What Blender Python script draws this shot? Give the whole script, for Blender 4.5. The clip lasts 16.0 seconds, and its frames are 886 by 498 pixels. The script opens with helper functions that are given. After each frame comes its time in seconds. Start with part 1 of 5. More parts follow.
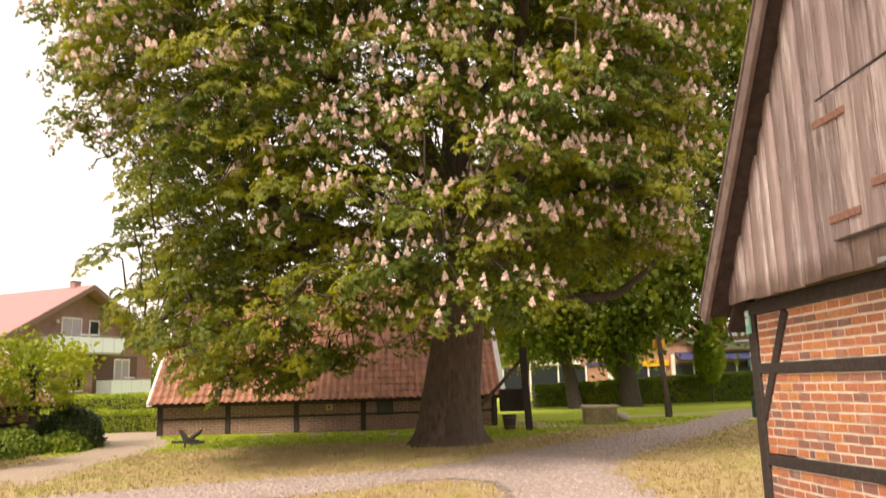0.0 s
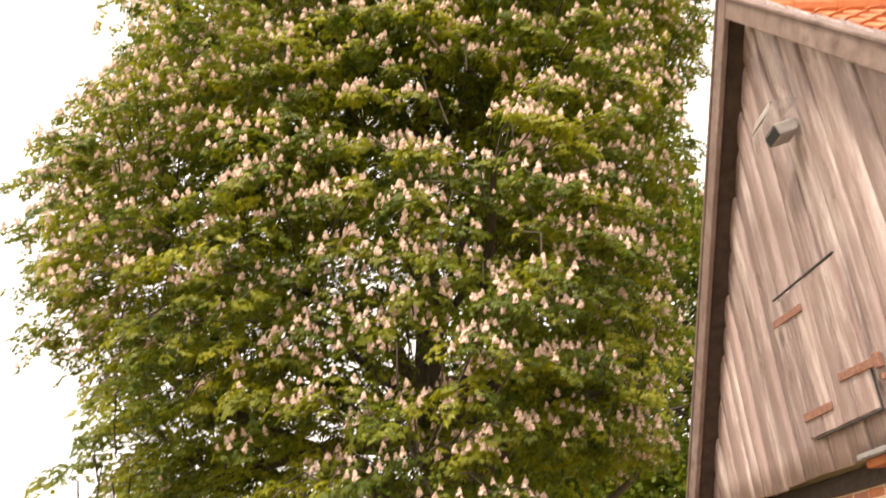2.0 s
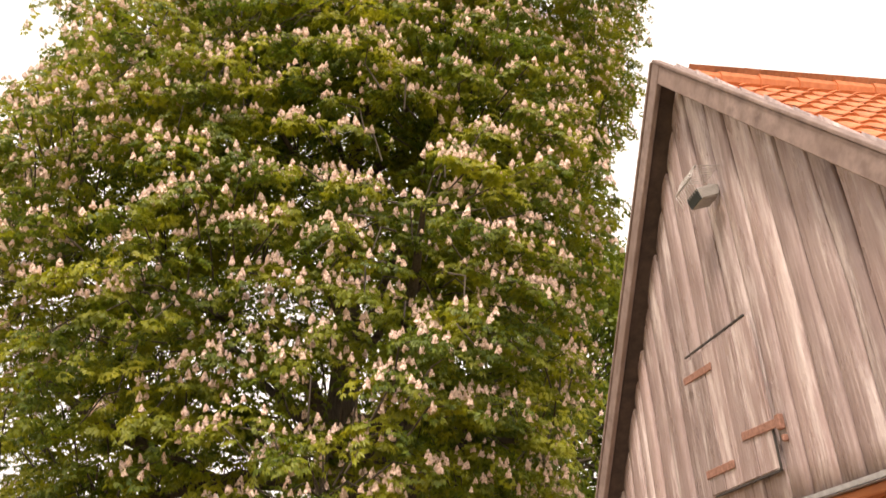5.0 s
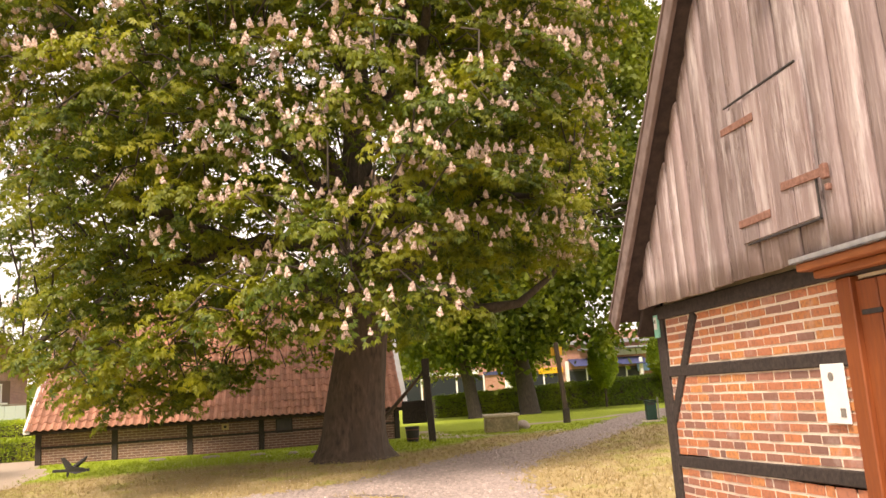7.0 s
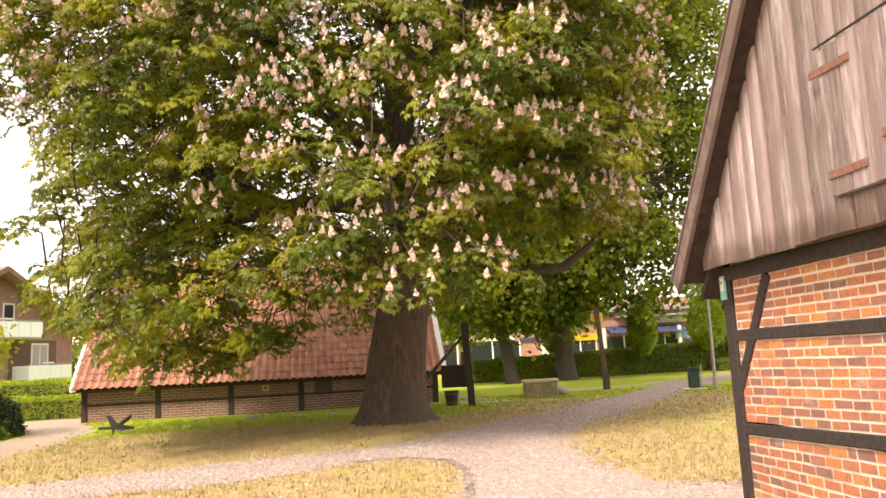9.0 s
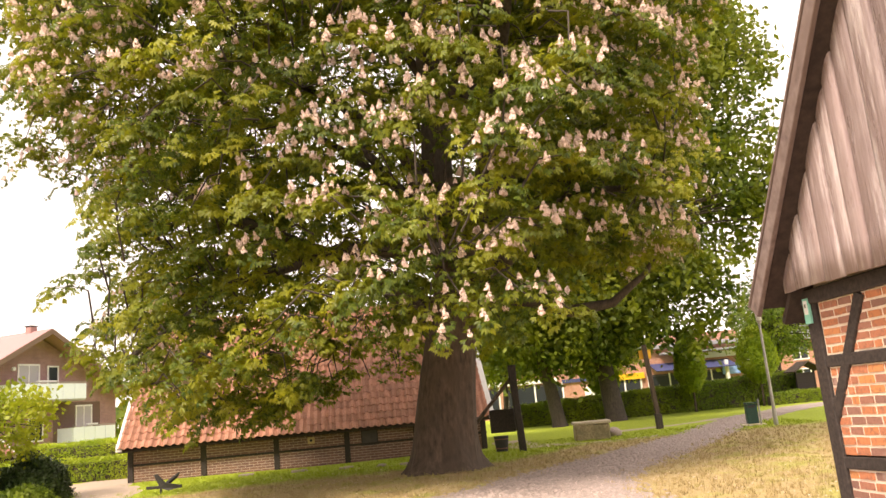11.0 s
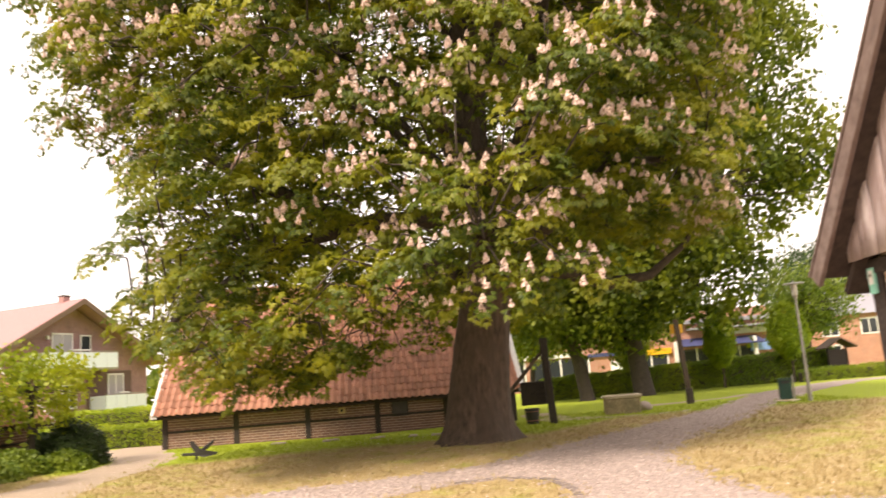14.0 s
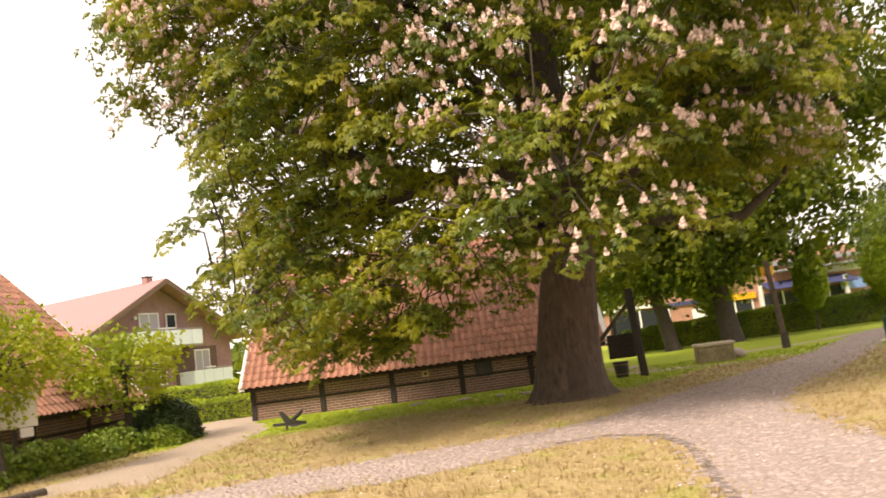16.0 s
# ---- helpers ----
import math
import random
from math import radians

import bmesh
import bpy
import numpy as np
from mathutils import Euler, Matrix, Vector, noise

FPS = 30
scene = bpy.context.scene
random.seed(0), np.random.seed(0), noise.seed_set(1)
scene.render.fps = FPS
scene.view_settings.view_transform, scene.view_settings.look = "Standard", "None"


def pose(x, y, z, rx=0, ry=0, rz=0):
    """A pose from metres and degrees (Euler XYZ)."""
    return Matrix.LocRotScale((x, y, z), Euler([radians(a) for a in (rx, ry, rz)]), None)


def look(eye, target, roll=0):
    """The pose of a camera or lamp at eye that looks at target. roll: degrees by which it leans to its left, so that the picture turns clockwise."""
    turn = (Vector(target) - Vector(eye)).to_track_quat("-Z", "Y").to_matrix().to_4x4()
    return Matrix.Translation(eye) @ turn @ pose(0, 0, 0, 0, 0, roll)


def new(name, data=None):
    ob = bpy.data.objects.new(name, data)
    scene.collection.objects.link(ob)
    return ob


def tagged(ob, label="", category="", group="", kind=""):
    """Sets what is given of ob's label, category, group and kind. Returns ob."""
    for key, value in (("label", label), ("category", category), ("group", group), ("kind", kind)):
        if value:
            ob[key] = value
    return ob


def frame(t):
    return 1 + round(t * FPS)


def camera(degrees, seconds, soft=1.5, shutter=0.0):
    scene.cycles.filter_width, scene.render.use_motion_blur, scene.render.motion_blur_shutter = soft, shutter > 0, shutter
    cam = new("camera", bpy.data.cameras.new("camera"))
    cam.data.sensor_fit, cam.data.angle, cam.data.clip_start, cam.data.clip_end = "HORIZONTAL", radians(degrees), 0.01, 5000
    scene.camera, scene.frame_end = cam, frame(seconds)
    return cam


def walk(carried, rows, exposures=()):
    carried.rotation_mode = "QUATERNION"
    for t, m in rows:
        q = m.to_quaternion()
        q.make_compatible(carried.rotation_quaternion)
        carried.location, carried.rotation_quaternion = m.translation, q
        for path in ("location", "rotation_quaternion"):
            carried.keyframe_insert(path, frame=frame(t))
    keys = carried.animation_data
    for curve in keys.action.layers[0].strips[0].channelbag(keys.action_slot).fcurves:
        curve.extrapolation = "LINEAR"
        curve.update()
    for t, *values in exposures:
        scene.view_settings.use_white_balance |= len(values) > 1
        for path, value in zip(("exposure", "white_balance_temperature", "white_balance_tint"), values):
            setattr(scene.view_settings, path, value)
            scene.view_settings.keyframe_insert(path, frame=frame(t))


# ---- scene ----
cam = camera(59.6, 16.0, shutter=0.5)
PATH = [
    (0, (0.205, -0.067, 1.586), (0.185, 1.905, 1.918), -1.6),
    (0.5, (0.14, -0.145, 1.571), (0.12, 1.802, 2.028), -1.5),
    (1, (0.097, -0.209, 1.591), (0.087, 1.706, 2.169), -2.5),
    (1.5, (0.209, -0.032, 1.539), (0.204, 1.836, 2.252), -1.8),
    (2, (0.234, -0.052, 1.52), (0.3, 1.757, 2.371), -3.4),
    (2.5, (0.254, -0.082, 1.503), (0.411, 1.671, 2.453), -2.0),
    (3, (0.331, 0.028, 1.537), (0.578, 1.725, 2.567), -2.6),
    (5.3, (0.206, -0.031, 1.503), (0.475, 1.743, 2.387), -1.1),
    (5.5, (0.209, 0.004, 1.51), (0.467, 1.82, 2.308), 0.2),
    (6, (0.122, 0.021, 1.579), (0.386, 1.908, 2.187), -2.6),
    (6.5, (0.1, 0.066, 1.603), (0.338, 1.993, 2.085), -3.5),
    (7, (0.04, 0.119, 1.591), (0.291, 2.072, 1.942), -3.6),
    (7.5, (0.048, 0.228, 1.571), (0.267, 2.181, 1.945), -3.2),
    (8, (0.076, 0.345, 1.564), (0.255, 2.311, 1.882), -3.2),
    (8.5, (0.013, 0.366, 1.555), (0.162, 2.341, 1.836), -2.7),
    (8.7, (-0.036, 0.402, 1.56), (0.124, 2.377, 1.827), -2.8),
    (10.8, (-0.358, 0.796, 1.52), (-0.268, 2.757, 1.902), -4.3),
    (11, (-0.352, 0.802, 1.532), (-0.269, 2.761, 1.924), -5.1),
    (11.5, (-0.396, 0.779, 1.509), (-0.31, 2.741, 1.885), -3.7),
    (12, (-0.356, 0.828, 1.52), (-0.29, 2.787, 1.917), -4.3),
    (12.5, (-0.364, 0.807, 1.515), (-0.26, 2.762, 1.923), -3.8),
    (13, (-0.415, 0.796, 1.517), (-0.269, 2.751, 1.91), -4.0),
    (13.5, (-0.477, 0.834, 1.514), (-0.278, 2.792, 1.868), -3.5),
    (14, (-0.603, 0.944, 1.503), (-0.585, 2.917, 1.835), -4.4),
    (14.5, (-0.694, 0.981, 1.565), (-0.734, 2.956, 1.877), -6.4),
    (15, (-0.607, 1.275, 1.495), (-0.675, 3.249, 1.812), -4.6),
    (15.5, (-0.728, 1.286, 1.412), (-0.831, 3.264, 1.695), -4.2),
    (16, (-0.873, 1.518, 1.525), (-1.037, 3.495, 1.775), -7.5),
]
EXPOSURES = [(0, 0.36, 7300, 20), (1.5, 0.54, 7300, 18), (3, 0.92, 7300, 17), (5.5, 0.48, 7300, 20), (7, 0.62, 7300, 21), (8.5, 0.78, 7300, 21), (12.5, 0.76, 7300, 21), (16, 0.50, 7300, 20)]
walk(cam, [(t, look(eye, target, roll)) for t, eye, target, roll in PATH], EXPOSURES)

# ---------------------------------------------------------------- light
world = bpy.data.worlds.new("sky")
scene.world = world
world.use_nodes = True
wn, wl = world.node_tree.nodes, world.node_tree.links
sky = wn.new("ShaderNodeTexSky")
sky.sky_type, sky.sun_disc = "NISHITA", False
sky.sun_elevation, sky.sun_rotation = radians(52), radians(215)
sky.air_density, sky.dust_density = 1.0, 3.0
haze = wn.new("ShaderNodeMix")
haze.data_type = "RGBA"
haze.inputs[0].default_value = 0.86
wl.new(sky.outputs[0], haze.inputs[6])
haze.inputs[7].default_value = (9.6, 9.3, 8.9, 1)      # bright thin cloud
wl.new(haze.outputs[2], wn["Background"].inputs[0])
wn["Background"].inputs[1].default_value = 0.13
sun = new("sun", bpy.data.lights.new("sun", "SUN"))
sun.data.energy, sun.data.angle, sun.data.color = 3.4, radians(12), (1.0, 0.93, 0.82)
sun.matrix_world = look((-6, -9, 13), (0, 0, 0))

# ---------------------------------------------------------------- helpers
RNG = np.random.default_rng(7)


def node_material(name):
    m = bpy.data.materials.new(name)
    m.use_nodes = True
    nt = m.node_tree
    return m, nt.nodes, nt.links, nt.nodes["Principled BSDF"]


def mixed(nodes, links, fac, a, b):
    mx = nodes.new("ShaderNodeMix")
    mx.data_type = "RGBA"
    links.new(fac, mx.inputs[0])
    for k, v in ((6, a), (7, b)):
        if isinstance(v, tuple):
            mx.inputs[k].default_value = (*v, 1)
        else:
            links.new(v, mx.inputs[k])
    return mx.outputs[2]


def ramped(nodes, links, value, lo, hi):
    r = nodes.new("ShaderNodeMapRange")
    links.new(value, r.inputs[0])
    r.inputs[1].default_value, r.inputs[2].default_value = lo, hi
    return r.outputs[0]


def noised(nodes, links, coord, scale, detail=6.0, rough=0.6, stretch=None):
    n = nodes.new("ShaderNodeTexNoise")
    n.inputs["Scale"].default_value, n.inputs["Detail"].default_value, n.inputs["Roughness"].default_value = scale, detail, rough
    if stretch:
        mp = nodes.new("ShaderNodeMapping")
        mp.inputs["Scale"].default_value = stretch
        links.new(coord, mp.inputs[0])
        coord = mp.outputs[0]
    links.new(coord, n.inputs[0])
    return n.outputs[0]


def surface(name, dark, light, third=None, grain=30.0, broad=1.5, rough=0.8, bump=0.3, stretch=None, vary=0.0, metal=0.0, island=False, spread=(0.3, 0.7), sheen=None):
    """A matte surface: two colours by grain, a third by broad stains, shades by object or by loose piece."""
    m, nodes, links, bsdf = node_material(name)
    tc = nodes.new("ShaderNodeTexCoord").outputs["Object"]
    fine = noised(nodes, links, tc, grain, stretch=stretch)
    col = mixed(nodes, links, ramped(nodes, links, fine, *spread), dark, light)
    wide = noised(nodes, links, tc, broad, 3.0)
    if third:
        col = mixed(nodes, links, ramped(nodes, links, wide, 0.45, 0.72), col, third)
    if vary:
        src = nodes.new("ShaderNodeNewGeometry").outputs["Random Per Island"] if island else nodes.new("ShaderNodeObjectInfo").outputs["Random"]
        hsv = nodes.new("ShaderNodeHueSaturation")
        mr = nodes.new("ShaderNodeMapRange")
        links.new(src, mr.inputs[0])
        mr.inputs[3].default_value, mr.inputs[4].default_value = 1 - vary, 1 + vary
        links.new(mr.outputs[0], hsv.inputs["Value"])
        links.new(col, hsv.inputs["Color"])
        col = hsv.outputs[0]
    links.new(col, bsdf.inputs["Base Color"])
    bsdf.inputs["Roughness"].default_value, bsdf.inputs["Metallic"].default_value = rough, metal
    if sheen:                                      # worn, silvered patches shine more than the rest; pale sheen is painted in too
        mr = nodes.new("ShaderNodeMapRange")
        links.new(noised(nodes, links, tc, 2.6, 5.0, 0.6, (2.2, 2.2, 0.5)), mr.inputs[0])
        mr.inputs[1].default_value, mr.inputs[2].default_value = 0.40, 0.60
        mr.inputs[3].default_value, mr.inputs[4].default_value = sheen[1], sheen[0]
        links.new(mr.outputs[0], bsdf.inputs["Roughness"])
        # pale streaks in the base colour: silvered wood plus painted sky sheen
        pale_sheen = noised(nodes, links, tc, 1.7, 6.0, 0.7, (4.0, 4.0, 0.45))
        links.new(mixed(nodes, links, ramped(nodes, links, pale_sheen, 0.52, 0.74), col, (0.64, 0.575, 0.565)), bsdf.inputs["Base Color"])
    if bump:
        b = nodes.new("ShaderNodeBump")
        b.inputs["Strength"].default_value, b.inputs["Distance"].default_value = bump, 0.01
        links.new(fine, b.inputs["Height"])
        links.new(b.outputs[0], bsdf.inputs["Normal"])
    return m


def leafy(name, dark, mid, light, through_light=0.35, rough=0.45, patch=0.45):
    """Leaves: shade by leaf cluster, with light coming through them."""
    m, nodes, links, bsdf = node_material(name)
    rnd = nodes.new("ShaderNodeNewGeometry").outputs["Random Per Island"]
    geo = nodes.new("ShaderNodeTexCoord").outputs["Object"]
    wide = noised(nodes, links, geo, patch, 3.0)
    c = mixed(nodes, links, rnd, dark, mid)
    c = mixed(nodes, links, ramped(nodes, links, wide, 0.42, 0.68), c, light)
    links.new(c, bsdf.inputs["Base Color"])
    bsdf.inputs["Roughness"].default_value = rough
    tr = nodes.new("ShaderNodeBsdfTranslucent")
    links.new(c, tr.inputs[0])
    ms = nodes.new("ShaderNodeMixShader")
    ms.inputs[0].default_value = through_light
    links.new(bsdf.outputs[0], ms.inputs[1])
    links.new(tr.outputs[0], ms.inputs[2])
    links.new(ms.outputs[0], nodes["Material Output"].inputs[0])
    return m


def bricked(name, scale, c1, c2, mortar):
    """A distant brick face, courses about 8 cm, over object X and Z."""
    m, nodes, links, bsdf = node_material(name)
    sep = nodes.new("ShaderNodeSeparateXYZ")
    links.new(nodes.new("ShaderNodeTexCoord").outputs["Object"], sep.inputs[0])
    comb = nodes.new("ShaderNodeCombineXYZ")
    add = nodes.new("ShaderNodeMath")
    links.new(sep.outputs[0], add.inputs[0])
    links.new(sep.outputs[1], add.inputs[1])
    links.new(add.outputs[0], comb.inputs[0])
    links.new(sep.outputs[2], comb.inputs[1])
    br = nodes.new("ShaderNodeTexBrick")
    links.new(comb.outputs[0], br.inputs[0])
    for key, v in (("Color1", c1), ("Color2", c2), ("Mortar", mortar)):
        br.inputs[key].default_value = (*v, 1)
    br.inputs["Scale"].default_value = 1.0
    br.inputs["Brick Width"].default_value, br.inputs["Row Height"].default_value = 0.25 * scale, 0.08 * scale
    br.inputs["Mortar Size"].default_value = 0.009 * scale
    stain = noised(nodes, links, comb.outputs[0], 1.3, 4.0)
    hsv = nodes.new("ShaderNodeHueSaturation")
    mr = nodes.new("ShaderNodeMapRange")
    links.new(stain, mr.inputs[0])
    mr.inputs[3].default_value, mr.inputs[4].default_value = 0.65, 1.35
    links.new(mr.outputs[0], hsv.inputs["Value"])
    links.new(br.outputs[0], hsv.inputs["Color"])
    links.new(hsv.outputs[0], bsdf.inputs["Base Color"])
    bsdf.inputs["Roughness"].default_value = 0.9
    b = nodes.new("ShaderNodeBump")
    b.invert = True
    b.inputs["Strength"].default_value, b.inputs["Distance"].default_value = 0.5, 0.01
    links.new(br.outputs["Fac"], b.inputs["Height"])
    links.new(b.outputs[0], bsdf.inputs["Normal"])
    return m


def mesh_of(name, verts, faces, mat=None, smooth=False):
    me = bpy.data.meshes.new(name)
    me.from_pydata([tuple(v) for v in verts], [], [tuple(f) for f in faces])
    if mat:
        me.materials.append(mat)
    if smooth:
        me.polygons.foreach_set("use_smooth", [True] * len(me.polygons))
    return me


def array_mesh(name, verts, faces, mat, smooth=False):
    """A large mesh of equal-sided faces from numpy arrays."""
    me = bpy.data.meshes.new(name)
    n, k = faces.shape
    me.vertices.add(len(verts))
    me.vertices.foreach_set("co", np.ascontiguousarray(verts, dtype=np.float32).ravel())
    me.loops.add(n * k)
    me.loops.foreach_set("vertex_index", np.ascontiguousarray(faces, dtype=np.int32).ravel())
    me.polygons.add(n)
    me.polygons.foreach_set("loop_start", np.arange(0, n * k, k, dtype=np.int32))
    if smooth:
        me.polygons.foreach_set("use_smooth", np.ones(n, dtype=bool))
    me.update(calc_edges=True)
    me.materials.append(mat)
    return me


def put(name, me, parent=None, m=None, label="", category="", group="", kind=""):
    ob = new(name, me)
    if parent is not None:
        ob.parent = parent
    if m is not None:
        ob.matrix_basis = m
    return tagged(ob, label, category, group, kind)


def part(name, bm, mat, parent, label="", smooth=False, m=None):
    me = bpy.data.meshes.new(name)
    bm.to_mesh(me)
    bm.free()
    me.materials.append(mat)
    if smooth:
        me.polygons.foreach_set("use_smooth", [True] * len(me.polygons))
    return put(name, me, parent, m, label)


def thing(name, m, label, category, group="", kind=""):
    return put(name, None, None, m, label, category, group, kind)


def boxes(*spans, bevel=0.0):
    """A bmesh of boxes, each given as (x0, x1, y0, y1, z0, z1)."""
    bm = bmesh.new()
    for x0, x1, y0, y1, z0, z1 in spans:
        g = bmesh.ops.create_cube(bm, size=1.0)
        for v in g["verts"]:
            v.co = Vector((x0 + (v.co.x + 0.5) * (x1 - x0), y0 + (v.co.y + 0.5) * (y1 - y0), z0 + (v.co.z + 0.5) * (z1 - z0)))
    if bevel:
        bmesh.ops.bevel(bm, geom=bm.edges[:], offset=bevel, segments=1, affect="EDGES")
    return bm


def beam(a, b, w, d, bevel=0.008, up=(0, 0, 1)):
    """A squared timber from a to b, w wide across and d deep."""
    a, b = Vector(a), Vector(b)
    along = (b - a).normalized()
    side = along.cross(Vector(up))
    if side.length < 1e-3:
        side = along.cross(Vector((1, 0, 0)))
    side.normalize()
    top = side.cross(along)
    bm = boxes((-w / 2, w / 2, 0, (b - a).length, -d / 2, d / 2), bevel=bevel)
    rot = Matrix((side, along, top)).transposed().to_4x4()
    bm.transform(Matrix.Translation(a) @ rot)
    return bm


def prism(outline, x0, x1):
    """An outline in (y, z) drawn out from x0 to x1."""
    bm = bmesh.new()
    a = [bm.verts.new((x0, y, z)) for y, z in outline]
    b = [bm.verts.new((x1, y, z)) for y, z in outline]
    bm.faces.new(a)
    bm.faces.new(b[::-1])
    for i in range(len(a)):
        j = (i + 1) % len(a)
        bm.faces.new((a[i], b[i], b[j], a[j]))
    bmesh.ops.recalc_face_normals(bm, faces=bm.faces[:])
    return bm


def tube(points, radii, sides=8, wobble=0.0, seed=0):
    """Vertices and quads of a tapered tube through points."""
    r = np.random.default_rng(seed)
    pts = [Vector(p) for p in points]
    verts, faces = [], []
    for i, p in enumerate(pts):
        d = (pts[min(i + 1, len(pts) - 1)] - pts[max(i - 1, 0)]).normalized()
        s = d.cross(Vector((0.31, 0.95, 0.05))).normalized()
        u = d.cross(s)
        for k in range(sides):
            a = 2 * math.pi * k / sides
            rr = radii[i] * (1 + wobble * r.uniform(-1, 1))
            verts.append(p + (s * math.cos(a) + u * math.sin(a)) * rr)
    for i in range(len(pts) - 1):
        for k in range(sides):
            k2 = (k + 1) % sides
            faces.append((i * sides + k, i * sides + k2, (i + 1) * sides + k2, (i + 1) * sides + k))
    return verts, faces


def tubes_mesh(name, list_of, mat, caps=False):
    verts, faces = [], []
    for v, f in list_of:
        n = len(verts)
        verts += v
        faces += [tuple(i + n for i in q) for q in f]
    return mesh_of(name, verts, faces, mat, smooth=True)


def cylinder_bm(r0, r1, z0, z1, sides=16, at=(0, 0)):
    bm = bmesh.new()
    g = bmesh.ops.create_cone(bm, cap_ends=True, segments=sides, radius1=r0, radius2=r1, depth=z1 - z0)
    bmesh.ops.translate(bm, verts=bm.verts[:], vec=(at[0], at[1], (z0 + z1) / 2))
    return bm


def ground_z(x, y):
    return 0.12 * np.exp(-((x - 0.2) ** 2 + (y - 17.6) ** 2) / 24.0) + 0.02 * np.sin(x * 0.7 + 1.0) * np.sin(y * 0.53)


# ---------------------------------------------------------------- materials
WOOD = surface("weathered_boards", (0.185, 0.128, 0.122), (0.405, 0.330, 0.318), (0.25, 0.183, 0.174), grain=4.0, broad=2.3, rough=0.5, bump=0.9, stretch=(9.0, 9.0, 0.55), vary=0.22, spread=(0.28, 0.76), sheen=(0.24, 0.62))
BARGE = surface("weathered_bargeboard", (0.105, 0.072, 0.064), (0.27, 0.208, 0.19), (0.17, 0.12, 0.104), grain=7, broad=0.9, rough=0.75, bump=0.5, stretch=(3, 1.2, 1.2), vary=0.08)
TIMBER = surface("dark_timber", (0.016, 0.012, 0.010), (0.058, 0.043, 0.036), grain=14, rough=0.8, bump=0.5, stretch=(2, 2, 2))
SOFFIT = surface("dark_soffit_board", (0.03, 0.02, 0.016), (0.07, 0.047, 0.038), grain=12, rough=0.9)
MORTAR = surface("pale_lime_mortar", (0.66, 0.55, 0.43), (0.84, 0.73, 0.60), grain=60, broad=3, rough=0.95, bump=0.4)
TILE = surface("red_clay_pantile", (0.30, 0.13, 0.078), (0.45, 0.225, 0.145), (0.25, 0.125, 0.088), grain=25, broad=0.8, rough=0.75, bump=0.25, vary=0.2)
TILE_STUFF = surface("red_clay_pantile_field", (0.30, 0.13, 0.078), (0.45, 0.225, 0.145), (0.25, 0.125, 0.088), grain=25, broad=0.8, rough=0.75, bump=0.25, vary=0.2, island=True)
TILE_NEW = surface("orange_clay_tile", (0.40, 0.115, 0.042), (0.53, 0.185, 0.078), grain=20, broad=0.8, rough=0.7, bump=0.2, vary=0.12)
DOORRED = surface("red_brown_door_paint", (0.19, 0.048, 0.013), (0.29, 0.080, 0.019), (0.23, 0.06, 0.016), grain=12, broad=2, rough=0.55, bump=0.2, stretch=(4, 4, 0.4))
LINTEL = surface("orange_brown_stained_wood", (0.24, 0.075, 0.025), (0.38, 0.13, 0.042), grain=10, rough=0.6, bump=0.2, stretch=(3, 0.4, 3))
LEAD = surface("grey_zinc_flashing", (0.30, 0.30, 0.31), (0.45, 0.45, 0.46), grain=20, rough=0.5, metal=0.5, bump=0.1)
RUST = surface("rusty_iron", (0.14, 0.06, 0.04), (0.30, 0.16, 0.12), grain=40, rough=0.85, bump=0.3)
DARKIRON = surface("dark_iron", (0.02, 0.018, 0.018), (0.05, 0.045, 0.042), grain=30, rough=0.7)
BARK = surface("chestnut_bark", (0.045, 0.031, 0.023), (0.145, 0.103, 0.074), (0.085, 0.062, 0.045), grain=5, broad=1.6, rough=0.95, bump=1.0, stretch=(2.4, 2.4, 0.75))
BARK_DARK = surface("dark_bark", (0.035, 0.028, 0.022), (0.095, 0.075, 0.06), grain=9, rough=0.95, bump=0.8, stretch=(3, 3, 0.7))
LEAF = leafy("chestnut_leaf", (0.048, 0.088, 0.008), (0.15, 0.205, 0.012), (0.37, 0.375, 0.018), 0.48, 0.45, 0.8)
LEAF_FINE = leafy("small_tree_leaf", (0.045, 0.085, 0.008), (0.125, 0.175, 0.010), (0.24, 0.28, 0.015), 0.42, 0.55)
LEAF_YELLOW = leafy("young_yellow_green_leaf", (0.19, 0.27, 0.015), (0.34, 0.41, 0.022), (0.44, 0.46, 0.028), 0.45, 0.5)
LEAF_HEDGE = leafy("hedge_leaf", (0.09, 0.165, 0.010), (0.20, 0.30, 0.013), (0.31, 0.39, 0.017), 0.25, 0.55)
LEAF_BRIGHT = leafy("fresh_hedge_leaf", (0.14, 0.23, 0.010), (0.29, 0.40, 0.014), (0.40, 0.48, 0.018), 0.25, 0.55)
LEAF_DARK = leafy("dark_evergreen_leaf", (0.018, 0.04, 0.010), (0.045, 0.085, 0.018), (0.06, 0.11, 0.02), 0.15)
LEAF_SHRUB = leafy("shrub_leaf", (0.085, 0.155, 0.014), (0.20, 0.285, 0.024), (0.25, 0.32, 0.028), 0.3, 0.55)
BLOSSOM = surface("cream_pink_blossom", (0.60, 0.42, 0.36), (0.86, 0.70, 0.62), grain=30, broad=4, rough=0.8, bump=0.3, vary=0.1, island=True)
GRAVEL = surface("pale_gravel", (0.22, 0.172, 0.152), (0.45, 0.372, 0.33), (0.31, 0.25, 0.218), grain=26, broad=0.6, rough=0.95, bump=0.8)
SAND = surface("sandy_path", (0.30, 0.23, 0.17), (0.46, 0.37, 0.28), (0.36, 0.29, 0.21), grain=30, broad=0.7, rough=0.95, bump=0.4)
